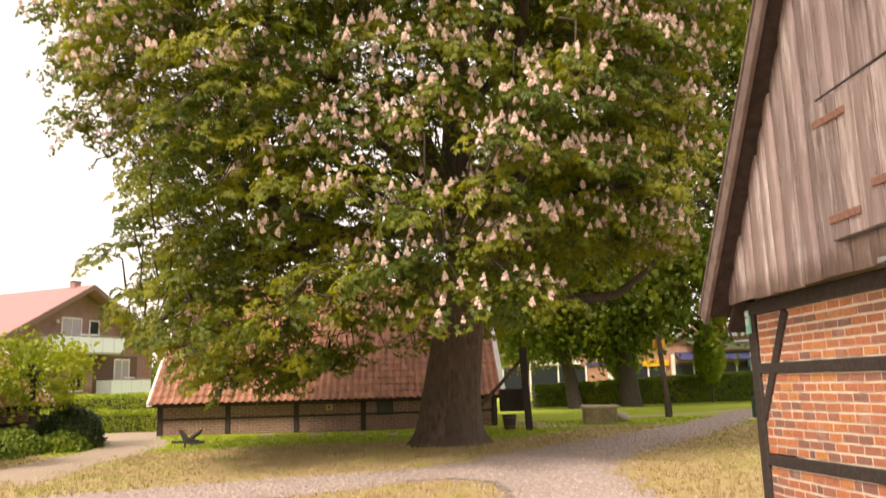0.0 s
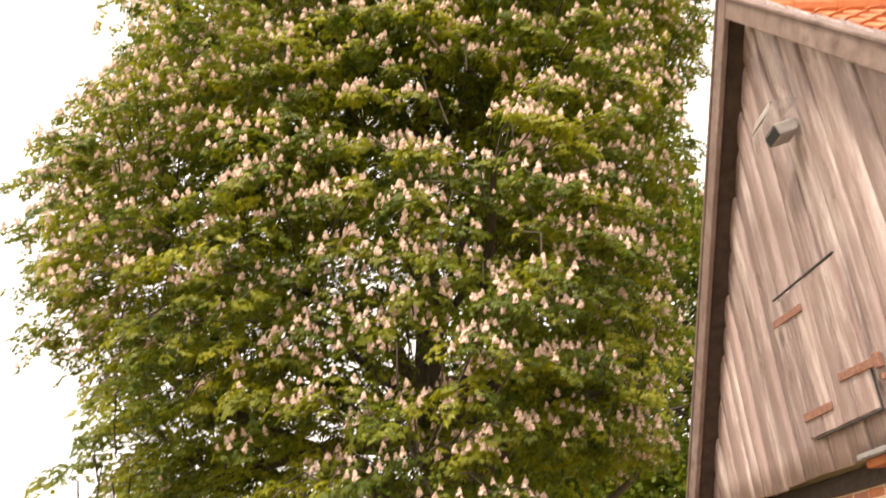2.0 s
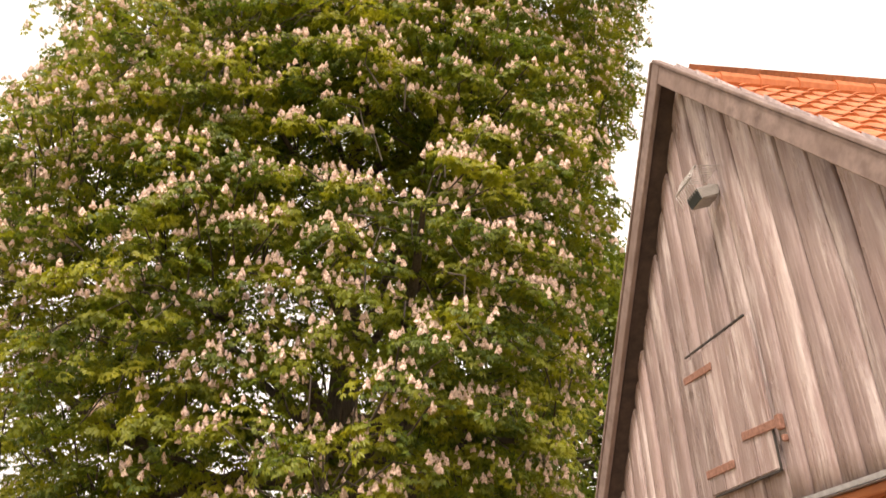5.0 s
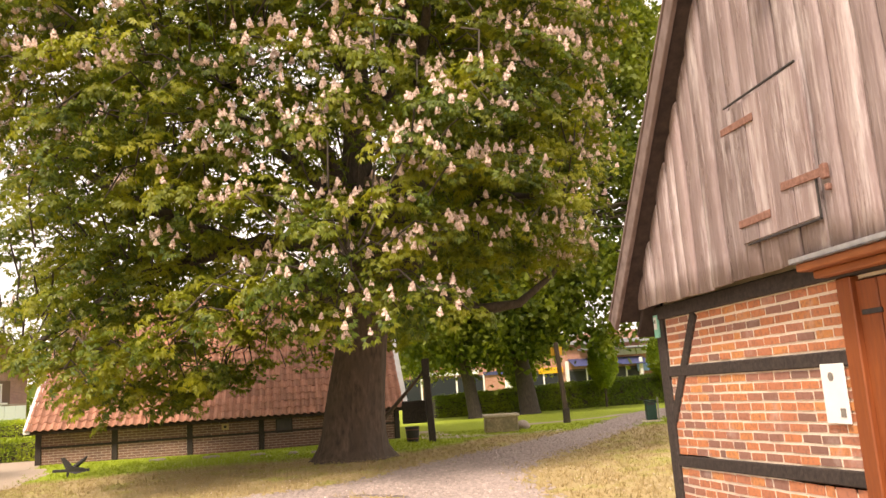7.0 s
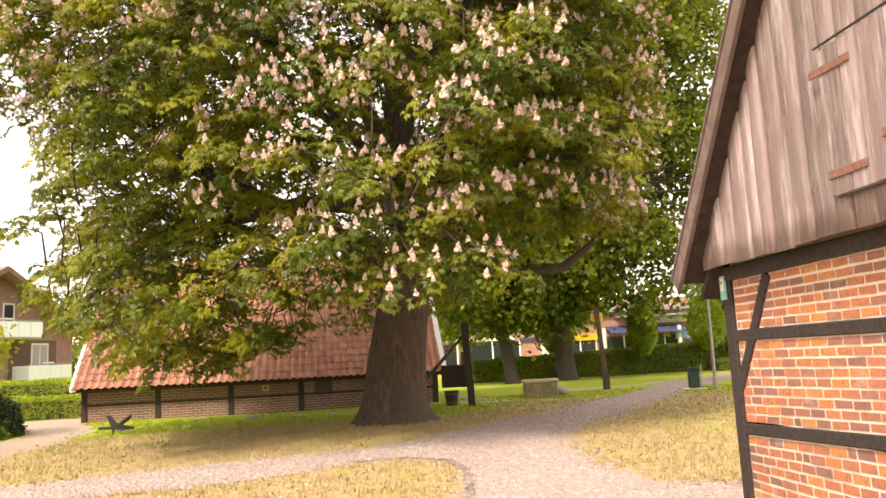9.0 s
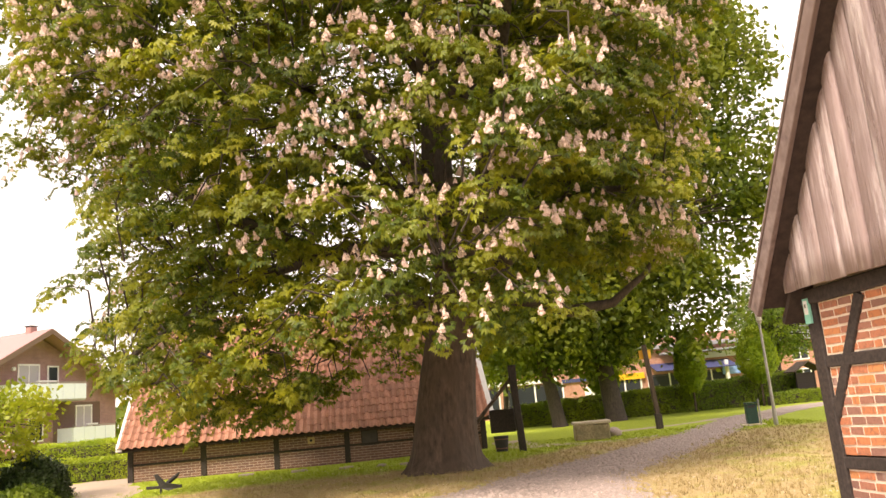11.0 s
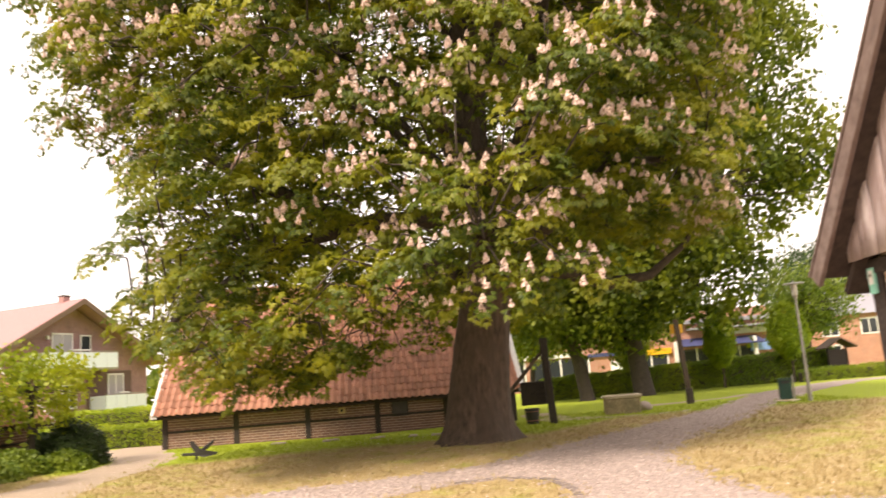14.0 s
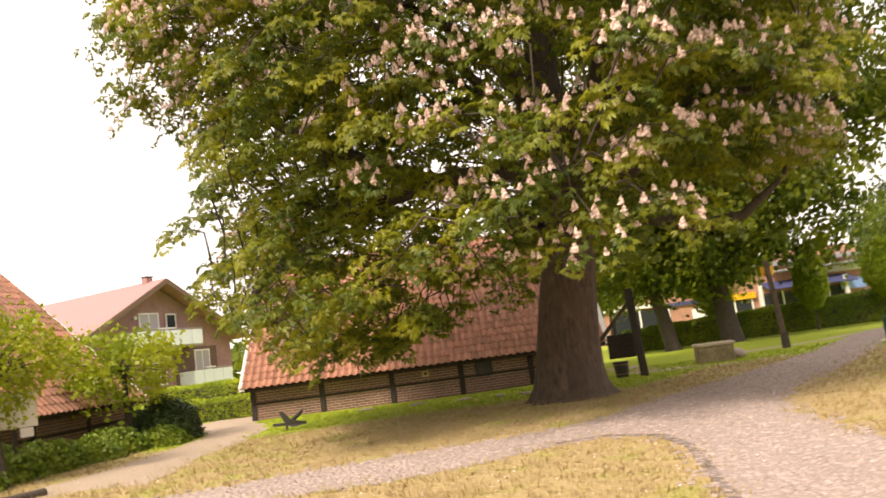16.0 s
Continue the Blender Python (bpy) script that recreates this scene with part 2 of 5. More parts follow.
COBBLE = surface("grey_cobble", (0.26, 0.205, 0.18), (0.42, 0.345, 0.305), grain=30, rough=0.8, bump=0.3, vary=0.15, island=True)
STONE = surface("yellowish_sandstone", (0.20, 0.15, 0.085), (0.38, 0.31, 0.19), (0.15, 0.13, 0.07), grain=16, broad=2.5, rough=0.9, bump=0.6)
PANELWHITE = surface("bluish_white_panel", (0.72, 0.79, 0.92), (0.80, 0.86, 0.97), grain=8, rough=0.45, bump=0.0)
WHITE = surface("white_paint", (0.70, 0.69, 0.67), (0.83, 0.82, 0.80), grain=8, rough=0.6, bump=0.05)
PAPER = surface("white_paper_sheet", (0.80, 0.79, 0.77), (0.86, 0.85, 0.83), grain=5, rough=0.5, bump=0.0)
INK = surface("grey_print", (0.16, 0.15, 0.13), (0.27, 0.25, 0.22), grain=40, rough=0.6, bump=0.0)
MINT = surface("mint_green_enamel", (0.20, 0.58, 0.46), (0.28, 0.66, 0.53), grain=10, rough=0.4, bump=0.0)
BINGREEN = surface("dark_green_sheet_metal", (0.008, 0.045, 0.032), (0.015, 0.07, 0.05), grain=12, rough=0.5, bump=0.05)
STEEL = surface("galvanised_steel", (0.30, 0.29, 0.27), (0.45, 0.43, 0.41), grain=15, rough=0.45, metal=0.6, bump=0.05)
BARNBRICK = bricked("brown_brick_wall", 1.0, (0.235, 0.125, 0.09), (0.17, 0.095, 0.075), (0.42, 0.32, 0.26))
HOUSEWALL = bricked("mauve_brick_wall", 1.0, (0.34, 0.19, 0.185), (0.27, 0.155, 0.155), (0.38, 0.26, 0.255))
SHOPWALL = bricked("salmon_brick_wall", 1.0, (0.46, 0.21, 0.14), (0.38, 0.17, 0.115), (0.48, 0.34, 0.27))
HOUSEROOF = surface("brown_red_roof_tile", (0.31, 0.16, 0.155), (0.42, 0.245, 0.235), grain=14, broad=0.5, rough=0.8, bump=0.3, vary=0.0)
GREYROOF = surface("grey_slate_roof", (0.22, 0.22, 0.25), (0.32, 0.32, 0.35), grain=14, broad=0.5, rough=0.7)
AWNBLUE = surface("dark_blue_awning", (0.03, 0.035, 0.10), (0.06, 0.07, 0.17), grain=8, rough=0.7)
PALEBLUE = surface("pale_blue_panel", (0.16, 0.29, 0.60), (0.24, 0.38, 0.68), grain=5, rough=0.5)
YELLOW = surface("yellow_signboard", (0.75, 0.38, 0.01), (0.85, 0.48, 0.02), grain=5, rough=0.5, bump=0.0)
SHOPDARK = surface("dark_shop_front", (0.03, 0.025, 0.025), (0.08, 0.065, 0.06), grain=3, rough=0.4, bump=0.0)
GLASS, gn, gl, gb = node_material("window_glass")
gb.inputs["Base Color"].default_value, gb.inputs["Roughness"].default_value = (0.03, 0.035, 0.04, 1), 0.06

NETTED, nn, nl, nb = node_material("window_with_net_curtain")
nb.inputs["Base Color"].default_value, nb.inputs["Roughness"].default_value = (0.42, 0.41, 0.42, 1), 0.12


def lawn_material():
    """Lawn: fresh green strips, straw-coloured worn ground and bare patches."""
    m, nodes, links, bsdf = node_material("patchy_lawn")
    tc = nodes.new("ShaderNodeTexCoord").outputs["Object"]
    fine = noised(nodes, links, tc, 26, 8)
    mid = noised(nodes, links, tc, 1.6, 5)
    wide = noised(nodes, links, tc, 0.22, 4)
    green = mixed(nodes, links, ramped(nodes, links, fine, 0.3, 0.7), (0.18, 0.25, 0.009), (0.37, 0.45, 0.020))
    straw = mixed(nodes, links, ramped(nodes, links, fine, 0.3, 0.7), (0.265, 0.195, 0.082), (0.51, 0.395, 0.19))
    sep = nodes.new("ShaderNodeSeparateXYZ")
    links.new(tc, sep.inputs[0])
    # greener beyond the tree than on the trodden ground before it
    east = nodes.new("ShaderNodeMapRange")
    links.new(sep.outputs[0], east.inputs[0])
    east.inputs[1].default_value, east.inputs[2].default_value, east.inputs[4].default_value = 1.5, 4.5, 5.0
    less = nodes.new("ShaderNodeMath")
    less.operation = "SUBTRACT"
    links.new(sep.outputs[1], less.inputs[0])
    links.new(east.outputs[0], less.inputs[1])
    far = ramped(nodes, links, less.outputs[0], 18.9, 20.6)
    a = nodes.new("ShaderNodeMath")
    a.operation = "MULTIPLY_ADD"
    links.new(mid, a.inputs[0])
    a.inputs[1].default_value = 1.5
    links.new(far, a.inputs[2])
    b = nodes.new("ShaderNodeMath")
    b.operation = "MULTIPLY_ADD"
    links.new(wide, b.inputs[0])
    b.inputs[1].default_value = 1.2
    links.new(a.outputs[0], b.inputs[2])
    col = mixed(nodes, links, ramped(nodes, links, b.outputs[0], 1.36, 2.0), straw, green)
    links.new(col, bsdf.inputs["Base Color"])
    bsdf.inputs["Roughness"].default_value = 0.95
    bp = nodes.new("ShaderNodeBump")
    bp.inputs["Strength"].default_value, bp.inputs["Distance"].default_value = 0.8, 0.03
    links.new(fine, bp.inputs["Height"])
    links.new(bp.outputs[0], bsdf.inputs["Normal"])
    return m


LAWN = lawn_material()


def brick_material():
    """Hand-made bricks: orange, red and brown by brick, with specks and pale lime smears."""
    m, nodes, links, bsdf = node_material("orange_red_brick")
    rnd = nodes.new("ShaderNodeObjectInfo").outputs["Random"]
    ramp = nodes.new("ShaderNodeValToRGB")
    el = ramp.color_ramp.elements
    el[0].position, el[0].color = 0.0, (0.20, 0.115, 0.09, 1)
    el[1].position, el[1].color = 1.0, (0.58, 0.25, 0.088, 1)
    for p, c in ((0.20, (0.33, 0.155, 0.11, 1)), (0.42, (0.46, 0.175, 0.092, 1)), (0.75, (0.54, 0.20, 0.085, 1))):
        e = el.new(p)
        e.color = c
    links.new(rnd, ramp.inputs[0])
    tc = nodes.new("ShaderNodeTexCoord").outputs["Object"]
    geo = nodes.new("ShaderNodeNewGeometry").outputs["Position"]
    fine = noised(nodes, links, geo, 34, 7)
    c = mixed(nodes, links, ramped(nodes, links, fine, 0.48, 0.78), ramp.outputs[0], (0.20, 0.095, 0.065))
    lime = noised(nodes, links, geo, 2.3, 5)
    c = mixed(nodes, links, ramped(nodes, links, lime, 0.57, 0.84), c, (0.56, 0.43, 0.38))
    links.new(c, bsdf.inputs["Base Color"])
    bsdf.inputs["Roughness"].default_value = 0.85
    bp = nodes.new("ShaderNodeBump")
    bp.inputs["Strength"].default_value, bp.inputs["Distance"].default_value = 0.5, 0.006
    links.new(fine, bp.inputs["Height"])
    links.new(bp.outputs[0], bsdf.inputs["Normal"])
    return m


BRICK = brick_material()

# ---------------------------------------------------------------- ground
def build_ground():
    xs = np.concatenate([np.linspace(-2500, -60, 8), np.linspace(-45, 45, 91), np.linspace(60, 2500, 8)])
    ys = np.concatenate([np.linspace(-2500, -40, 8), np.linspace(-20, 70, 91), np.linspace(90, 2500, 8)])
    X, Y = np.meshgrid(xs, ys)
    V = np.stack([X, Y, ground_z(X, Y)], -1).reshape(-1, 3)
    w = len(xs)
    F = np.array([(j * w + i, j * w + i + 1, (j + 1) * w + i + 1, (j + 1) * w + i) for j in range(len(ys) - 1) for i in range(w - 1)])
    put("ground", array_mesh("ground", V, F, LAWN, True), label="patchy lawn, straw-dry and green, under the trees", category="lawn", kind="structure")


GRAVEL_LINE = [(-16, 10.7), (-9, 11.3), (-5.8, 11.8), (-4.4, 12.6), (-2.9, 13.2), (-1.3, 13.4), (0.0, 13.9), (0.8, 14.9), (1.7, 16.2), (3.1, 18.3), (5.3, 21.8), (8.6, 27.0), (11.8, 32.6), (17, 38.2), (26, 41.0), (40, 43.5),
               (40, 41.6), (26, 39.2), (18.4, 36.6), (13.2, 30.8), (10.3, 26.6), (9.2, 24.9), (5.8, 18.9), (3.8, 15.8), (2.95, 14.2), (2.68, 12.3), (2.75, 10.4), (2.9, 9.2), (4.6, 8.6), (6.5, 8.4), (6.5, 7.7), (2.9, 7.7),
               (2.9, -6), (-3, -6), (0.2, 4.0), (0.62, 7.5), (0.80, 9.6), (0.92, 11.0), (0.75, 12.0), (0.2, 12.45), (-0.6, 12.3), (-1.6, 11.5), (-2.6, 11.0), (-4.8, 10.5), (-9, 9.9), (-16, 9.2)]
SAND_LINE = [(-10.6, 40), (-9.9, 27.5), (-9.2, 25.0), (-7.9, 22.3), (-7.5, 19), (-7.3, 16), (-7.0, 13.6), (-9.6, 13.2), (-9.2, 16.5), (-9.3, 20), (-9.7, 22.6), (-11.4, 24.6), (-12.2, 26.6), (-17, 27.4), (-17, 28.0), (-12.0, 28.1)]
CROSS_LINE = [(2.2, 25.2), (4.0, 24.4), (6.6, 24.9), (7.0, 25.7), (4.6, 25.2), (3.4, 26.6), (3.0, 30), (2.0, 30)]
FAR_LINE = [(6.4, 29.2), (9.0, 30.2), (11.2, 32.0), (11.8, 33.2), (9.4, 31.2), (6.2, 30.0)]


def fringe(line, jitter, step, seed):
    r = np.random.default_rng(seed)
    out = []
    for (x0, y0), (x1, y1) in zip(line, line[1:] + line[:1]):
        n = max(1, int(math.hypot(x1 - x0, y1 - y0) / step))
        for k in range(n):
            t = k / n
            out.append((x0 + (x1 - x0) * t + r.normal(0, jitter), y0 + (y1 - y0) * t + r.normal(0, jitter)))
    return out


def inside(line, X, Y):
    r = np.zeros(X.shape, bool)
    for (x0, y0), (x1, y1) in zip(line, line[1:] + line[:1]):
        cross = (y0 > Y) != (y1 > Y)
        with np.errstate(divide="ignore", invalid="ignore"):
            r ^= cross & (X < (x1 - x0) * (Y - y0) / (y1 - y0 + 1e-12) + x0)
    return r


def flat_patch(name, line, lift, mat, label, category, seed):
    """A thin sheet that follows the ground within an uneven outline."""
    pts = fringe(line, 0.07, 0.45, seed)
    bm = bmesh.new()
    vs = [bm.verts.new((x, y, 0)) for x, y in pts]
    f = bm.faces.new(vs)
    bmesh.ops.triangulate(bm, faces=[f])
    for _ in range(2):
        long = [e for e in bm.edges if e.calc_length() > 1.5 and abs(e.verts[0].co.y) < 45]
        bmesh.ops.subdivide_edges(bm, edges=long, cuts=1)
        bmesh.ops.triangulate(bm, faces=bm.faces[:])
    for v in bm.verts:
        v.co.z = float(ground_z(v.co.x, v.co.y)) + lift
    bmesh.ops.recalc_face_normals(bm, faces=bm.faces[:])
    if bm.faces[0].normal.z < 0:
        bmesh.ops.reverse_faces(bm, faces=bm.faces[:])
    rim = [e for e in bm.edges if e.is_boundary]
    ex = bmesh.ops.extrude_edge_only(bm, edges=rim)
    for v in ex["geom"]:
        if isinstance(v, bmesh.types.BMVert):
            v.co.z -= 0.04
    return tagged(part(name, bm, mat, None), label, category, kind="structure")


def build_paths():
    flat_patch("path", GRAVEL_LINE, 0.007, GRAVEL, "pale gravel path strewn with fallen petals", "path", 1)
    flat_patch("path", SAND_LINE, 0.005, SAND, "narrow sandy path beside the barn", "path", 2)
    flat_patch("path", CROSS_LINE, 0.006, SAND, "sandy footpath around the old well", "path", 3)
    flat_patch("path", FAR_LINE, 0.006, SAND, "sandy footpath across the far lawn", "path", 4)


build_ground()
build_paths()

# ---------------------------------------------------------------- half-timbered building beside the camera
WX, YC, YL, YR = 3.08, 4.60, 7.45, 1.75
APEX = 5.83


def build_timber_house():
    h = thing("timber_framed_barn", pose(WX, YC, 0), "half-timbered brick barn with a weathered board gable and tiled roof", "barn")

    def at(y):                                     # along the gable wall, from its middle
        return y - YC

    # solid core behind the brick face and the side walls
    core = prism([(at(YR) + 0.02, -0.1), (at(YL) - 0.02, -0.1), (at(YL) - 0.02, 2.2), (0, 5.3), (at(YR) + 0.02, 2.2)], 0.03, 7.5)
    body = part("wall", core, MORTAR, h, "pale mortar wall core behind the bricks")
    # posts
    for y, w, z0, z1, lean in ((7.375, 0.17, -0.05, 2.12, 0.02), (4.50, 0.14, 0.0, 2.1, 0), (3.0, 0.14, 0.0, 2.1, 0), (1.84, 0.17, -0.05, 2.12, 0)):
        mat = DOORRED if w < 0.15 else TIMBER
        part("post", beam((0.02, at(y) - lean, z0), (0.02, at(y) + lean, z1), w, 0.10, up=(1, 0, 0)), mat, h, "dark old timber post" if mat is TIMBER else "red-brown painted door jamb")
    # rails
    for za, zb, w in ((1.602, 1.615, 0.098), (0.775, 0.890, 0.098), (0.03, 0.06, 0.12)):
        part("rail", beam((0.021, at(7.30), za), (0.021, at(4.57), zb), 0.09, w), TIMBER, h)
        part("rail", beam((0.021, at(2.94), zb), (0.021, at(1.92), zb), 0.09, w), TIMBER, h)
    part("rail", beam((0.03, at(7.56), 2.165), (0.03, at(1.64), 2.165), 0.16, 0.125), TIMBER, h, "dark top beam under the boards")
    part("brace", beam((0.019, at(6.64), 2.10), (0.019, at(7.33), 1.12), 0.115, 0.085, up=(1, 0, 0)), TIMBER, h)
    part("brace", beam((0.019, at(2.2), 2.10), (0.019, at(1.9), 1.12), 0.115, 0.085, up=(1, 0, 0)), TIMBER, h)
    # door
    door = part("door", boxes((0.03, 0.08, at(3.07), at(4.48), 0.03, 2.08)), DOORRED, h, "red-brown painted plank door")
    for k in range(6):
        y0 = at(3.07) + 1.41 * k / 6
        part("plank", boxes((0.008, 0.034, y0 + 0.006, y0 + 0.229, 0.04, 2.07), bevel=0.006), DOORRED, door)
    part("hinge", boxes((-0.002, 0.01, at(4.22), at(4.40), 1.86, 1.89), bevel=0.003), DARKIRON, door, "dark iron strap hinge")
    part("lintel", boxes((-0.13, 0.05, at(2.75), at(4.63), 2.115, 2.165), (-0.215, 0.05, at(2.72), at(4.67), 2.165, 2.215), bevel=0.008), LINTEL, h, "stepped orange-brown wooden lintel")
    part("flashing", boxes((-0.245, -0.235, at(2.70), at(4.69), 2.215, 2.250), (-0.245, -0.04, at(2.70), at(4.69), 2.2165, 2.222)), LEAD, h, "grey zinc flashing over the door")
    # boarded gable, hung on the top beam
    slope = (APEX - 2.05) / 3.27

    def roof_z(y):
        return APEX - abs(y) * slope

    r = np.random.default_rng(3)

    def wavy_board(y0, y1, bot, w0, w1, proud):
        """One sawn board up to the roof line, its two edges waving a little, its face rounded off at the sides."""
        top0, top1 = roof_z(y0) - 0.02, roof_z(y1) - 0.02
        n = max(2, int((max(top0, top1) - bot) / 0.22))
        bm = bmesh.new()
        rows = []
        for i in range(n + 1):
            f = i / n
            za, zb = bot + (max(top0, bot + 0.02) - bot) * f, bot + (max(top1, bot + 0.02) - bot) * f
            ya = y0 + 0.006 + 0.010 * math.sin(za * 2.1 + w0) + 0.004 * math.sin(za * 6.3 + 2 * w0)
            yb = y1 - 0.006 + 0.010 * math.sin(zb * 2.1 + w1) + 0.004 * math.sin(zb * 6.3 + 2 * w1)
            x = -0.196 - proud
            rows.append([bm.verts.new(p) for p in ((-0.170, ya, za), (x + 0.020, ya, za), (x + 0.007, ya + 0.016, za), (x, ya * 0.7 + yb * 0.3, za * 0.7 + zb * 0.3), (x + 0.003, ya * 0.3 + yb * 0.7, za * 0.3 + zb * 0.7), (x + 0.010, yb - 0.014, zb), (x + 0.020, yb, zb), (-0.170, yb, zb))])
        for p, q in zip(rows, rows[1:]):
            for k in range(7):
                bm.faces.new((p[k], p[k + 1], q[k + 1], q[k]))
        bm.faces.new(rows[0][::-1])
        bm.faces.new(rows[-1])
        bmesh.ops.recalc_face_normals(bm, faces=bm.faces[:])
        part("board", bm, WOOD, h, smooth=True)

    y, wave, lift = -2.88, 0.0, False
    while y < 2.90:
        y1 = min(y + float(r.uniform(0.17, 0.29)), 2.90)
        if y < 0 < y1:
            y1 = 0.0
        nxt = float(r.uniform(0, 6.28))
        bot = 2.222 + float(r.uniform(-0.014, 0.012))
        if max(roof_z(y), roof_z(y1)) > bot + 0.08 and y1 - y > 0.04:
            wavy_board(y, y1, bot, wave, nxt, (0.009 if lift else 0.0) + float(r.uniform(0, 0.006)))
        y, wave, lift = y1, nxt, not lift
    part("backing", prism([(-2.84, 2.27), (2.86, 2.27), (0, 5.40)], -0.169, -0.05), TIMBER, h)
    # hatch in the boards
    hatch = part("hatch", boxes((-0.226, -0.213, at(4.310), at(5.235), 2.445, 3.445)), WOOD, h, "boarded loft hatch with rusty straps")
    for k in range(4):
        y0 = at(4.310) + 0.925 * k / 4
        part("board", boxes((-0.233 - 0.003 * (k % 2), -0.224, y0 + 0.005, y0 + 0.226, 2.453, 3.437), bevel=0.003), WOOD, hatch)
    part("gap", beam((-0.231, at(4.345), 3.448), (-0.231, at(5.265), 3.478), 0.014, 0.011, 0.0), DARKIRON, hatch, "dark gap above the hatch")
    part("gap", beam((-0.231, at(4.305), 2.438), (-0.231, at(5.165), 2.440), 0.014, 0.011, 0.0), DARKIRON, hatch, "dark gap under the hatch")
    part("gap", beam((-0.231, at(4.303), 2.440), (-0.231, at(4.303), 2.690), 0.009, 0.014, 0.0, up=(1, 0, 0)), DARKIRON, hatch)
    for ya, yb, za, zb in ((4.885, 5.335, 3.285, 3.310), (4.210, 4.660, 2.700, 2.722), (4.825, 5.235, 2.590, 2.595)):
        part("strap", beam((-0.240, at(ya), za), (-0.240, at(yb), zb), 0.012, 0.055, 0.004), RUST, hatch, "rusty iron strap")
    part("hasp", boxes((-0.252, -0.215, at(4.185), at(4.235), 2.655, 2.745), bevel=0.006), RUST, hatch)
    part("hasp", boxes((-0.240, -0.205, at(4.195), at(4.225), 2.585, 2.625), bevel=0.006), RUST, hatch, "rusty iron staple beside the hatch")
    # verge: boards along both slopes and the dark soffit between them and the gable
    for s in (1, -1):
        foot, top = (-0.36 - 0.004 * s, s * 3.18, APEX - 3.18 * slope), (-0.36 - 0.004 * s, s * 0.012, APEX - 0.012 * slope)
        nrm = Vector((0, s * slope, 1)).normalized()
        bb = beam(foot, top, 0.045, 0.145, 0.006, up=(0, s * slope, 1))
        bb.transform(Matrix.Translation(nrm * -0.092))
        part("bargeboard", bb, BARGE, h, "weathered brown-grey bargeboard")
        cap = beam(foot, top, 0.075, 0.024, 0.004, up=(0, s * slope, 1))
        cap.transform(Matrix.Translation(nrm * -0.005))
        part("verge_strip", cap, BARGE, h)
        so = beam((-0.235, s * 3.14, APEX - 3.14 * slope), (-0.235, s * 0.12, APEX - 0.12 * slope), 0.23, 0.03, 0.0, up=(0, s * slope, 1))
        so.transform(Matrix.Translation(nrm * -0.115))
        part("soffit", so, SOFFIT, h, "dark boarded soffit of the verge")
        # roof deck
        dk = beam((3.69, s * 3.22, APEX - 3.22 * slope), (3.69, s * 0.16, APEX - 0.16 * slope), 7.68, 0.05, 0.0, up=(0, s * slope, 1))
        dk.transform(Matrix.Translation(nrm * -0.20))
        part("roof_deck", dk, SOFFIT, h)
    # side eaves
    for s in (1, -1):
        part("rafter_end", beam((-0.02, s * 2.80, 2.44), (-0.02, s * 3.12, 2.06), 0.12, 0.12), TIMBER, h)
    # clay tiles on both slopes: the stretch by the gable piece by piece, the rest joined
    L = 3.22 * math.hypot(1, slope) - 0.06
    rows, cols, tw, th = 22, 38, 0.20, L / 22
    prof = [(0.0, 0.008), (0.04, 0.024), (0.09, 0.026), (0.13, 0.010), (0.18, 0.0), (0.22, 0.008)]

    def tile_geo():
        v, f = [], []
        for j in (0, 1):
            for px, pz in prof:
                v.append((px - 0.02, j * (th + 0.05), pz + (0.024 if j == 0 else 0.0)))
        for px, pz in prof:
            v.append((px - 0.02, 0.0, pz + 0.004))
        n = len(prof)
        for k in range(n - 1):
            f.append((k, k + 1, n + k + 1, n + k))
            f.append((2 * n + k, 2 * n + k + 1, k + 1, k))
        return v, f
    tv, tf = tile_geo()
    one = mesh_of("tile", tv, tf, TILE_NEW)
    for s in (-1, 1):
        up = Vector((0, -s, slope)).normalized()
        nr = Vector((0, s * slope, 1)).normalized()
        xa = Vector((1, 0, 0))
        base = Vector((-0.10, s * 3.22, APEX - 3.22 * slope)) + nr * -0.15
        rest_v, rest_f = [], []
        for j in range(rows):
            for i in range(cols):
                o = base + xa * (i * tw) + up * (j * th)
                m = Matrix((xa, up, nr)).transposed().to_4x4()
                m.translation = o + nr * float(r.uniform(0, 0.008))
                if s == -1 and i < 20 and j >= 8:
                    put("tile", one, h, m)
                else:
                    n = len(rest_v)
                    rest_v += [m @ Vector(p) for p in tv]
                    rest_f += [tuple(q + n for q in fc) for fc in tf]
        put("tile_field", mesh_of("tile_field", rest_v, rest_f, TILE_STUFF), h, kind="stuff")
    for i in range(22):
        bm = bmesh.new()
        g = bmesh.ops.create_cone(bm, cap_ends=True, segments=12, radius1=0.105, radius2=0.09, depth=0.36)
        bm.transform(pose(-0.02 + i * 0.34, 0, APEX - 0.20, 0, 90, 0))
        part("ridge_tile", bm, TILE_NEW, h)
    # paper notice and small enamel plate
    notice = put("notice_sheet", None, None, pose(WX, -0.04, 0), "white laminated notice with small grey pictures, screwed to brick", "notice")
    part("sheet", boxes((-0.032, -0.022, 4.655, 4.895, 1.215, 1.585), bevel=0.002), PAPER, notice)
    em = cylinder_bm(0.028, 0.028, 0, 0.004, 12)
    em.transform(pose(-0.032, 4.79, 1.505, 0, -90, 0))
    part("emblem", em, INK, notice, "round grey emblem")
    part("picture", boxes((-0.0355, -0.032, 4.685, 4.735, 1.255, 1.31)), INK, notice, "small dark square picture")
    plate = put("enamel_plate", None, None, pose(WX, 0, 0.055), "small mint-green plate on the corner post", "plate")
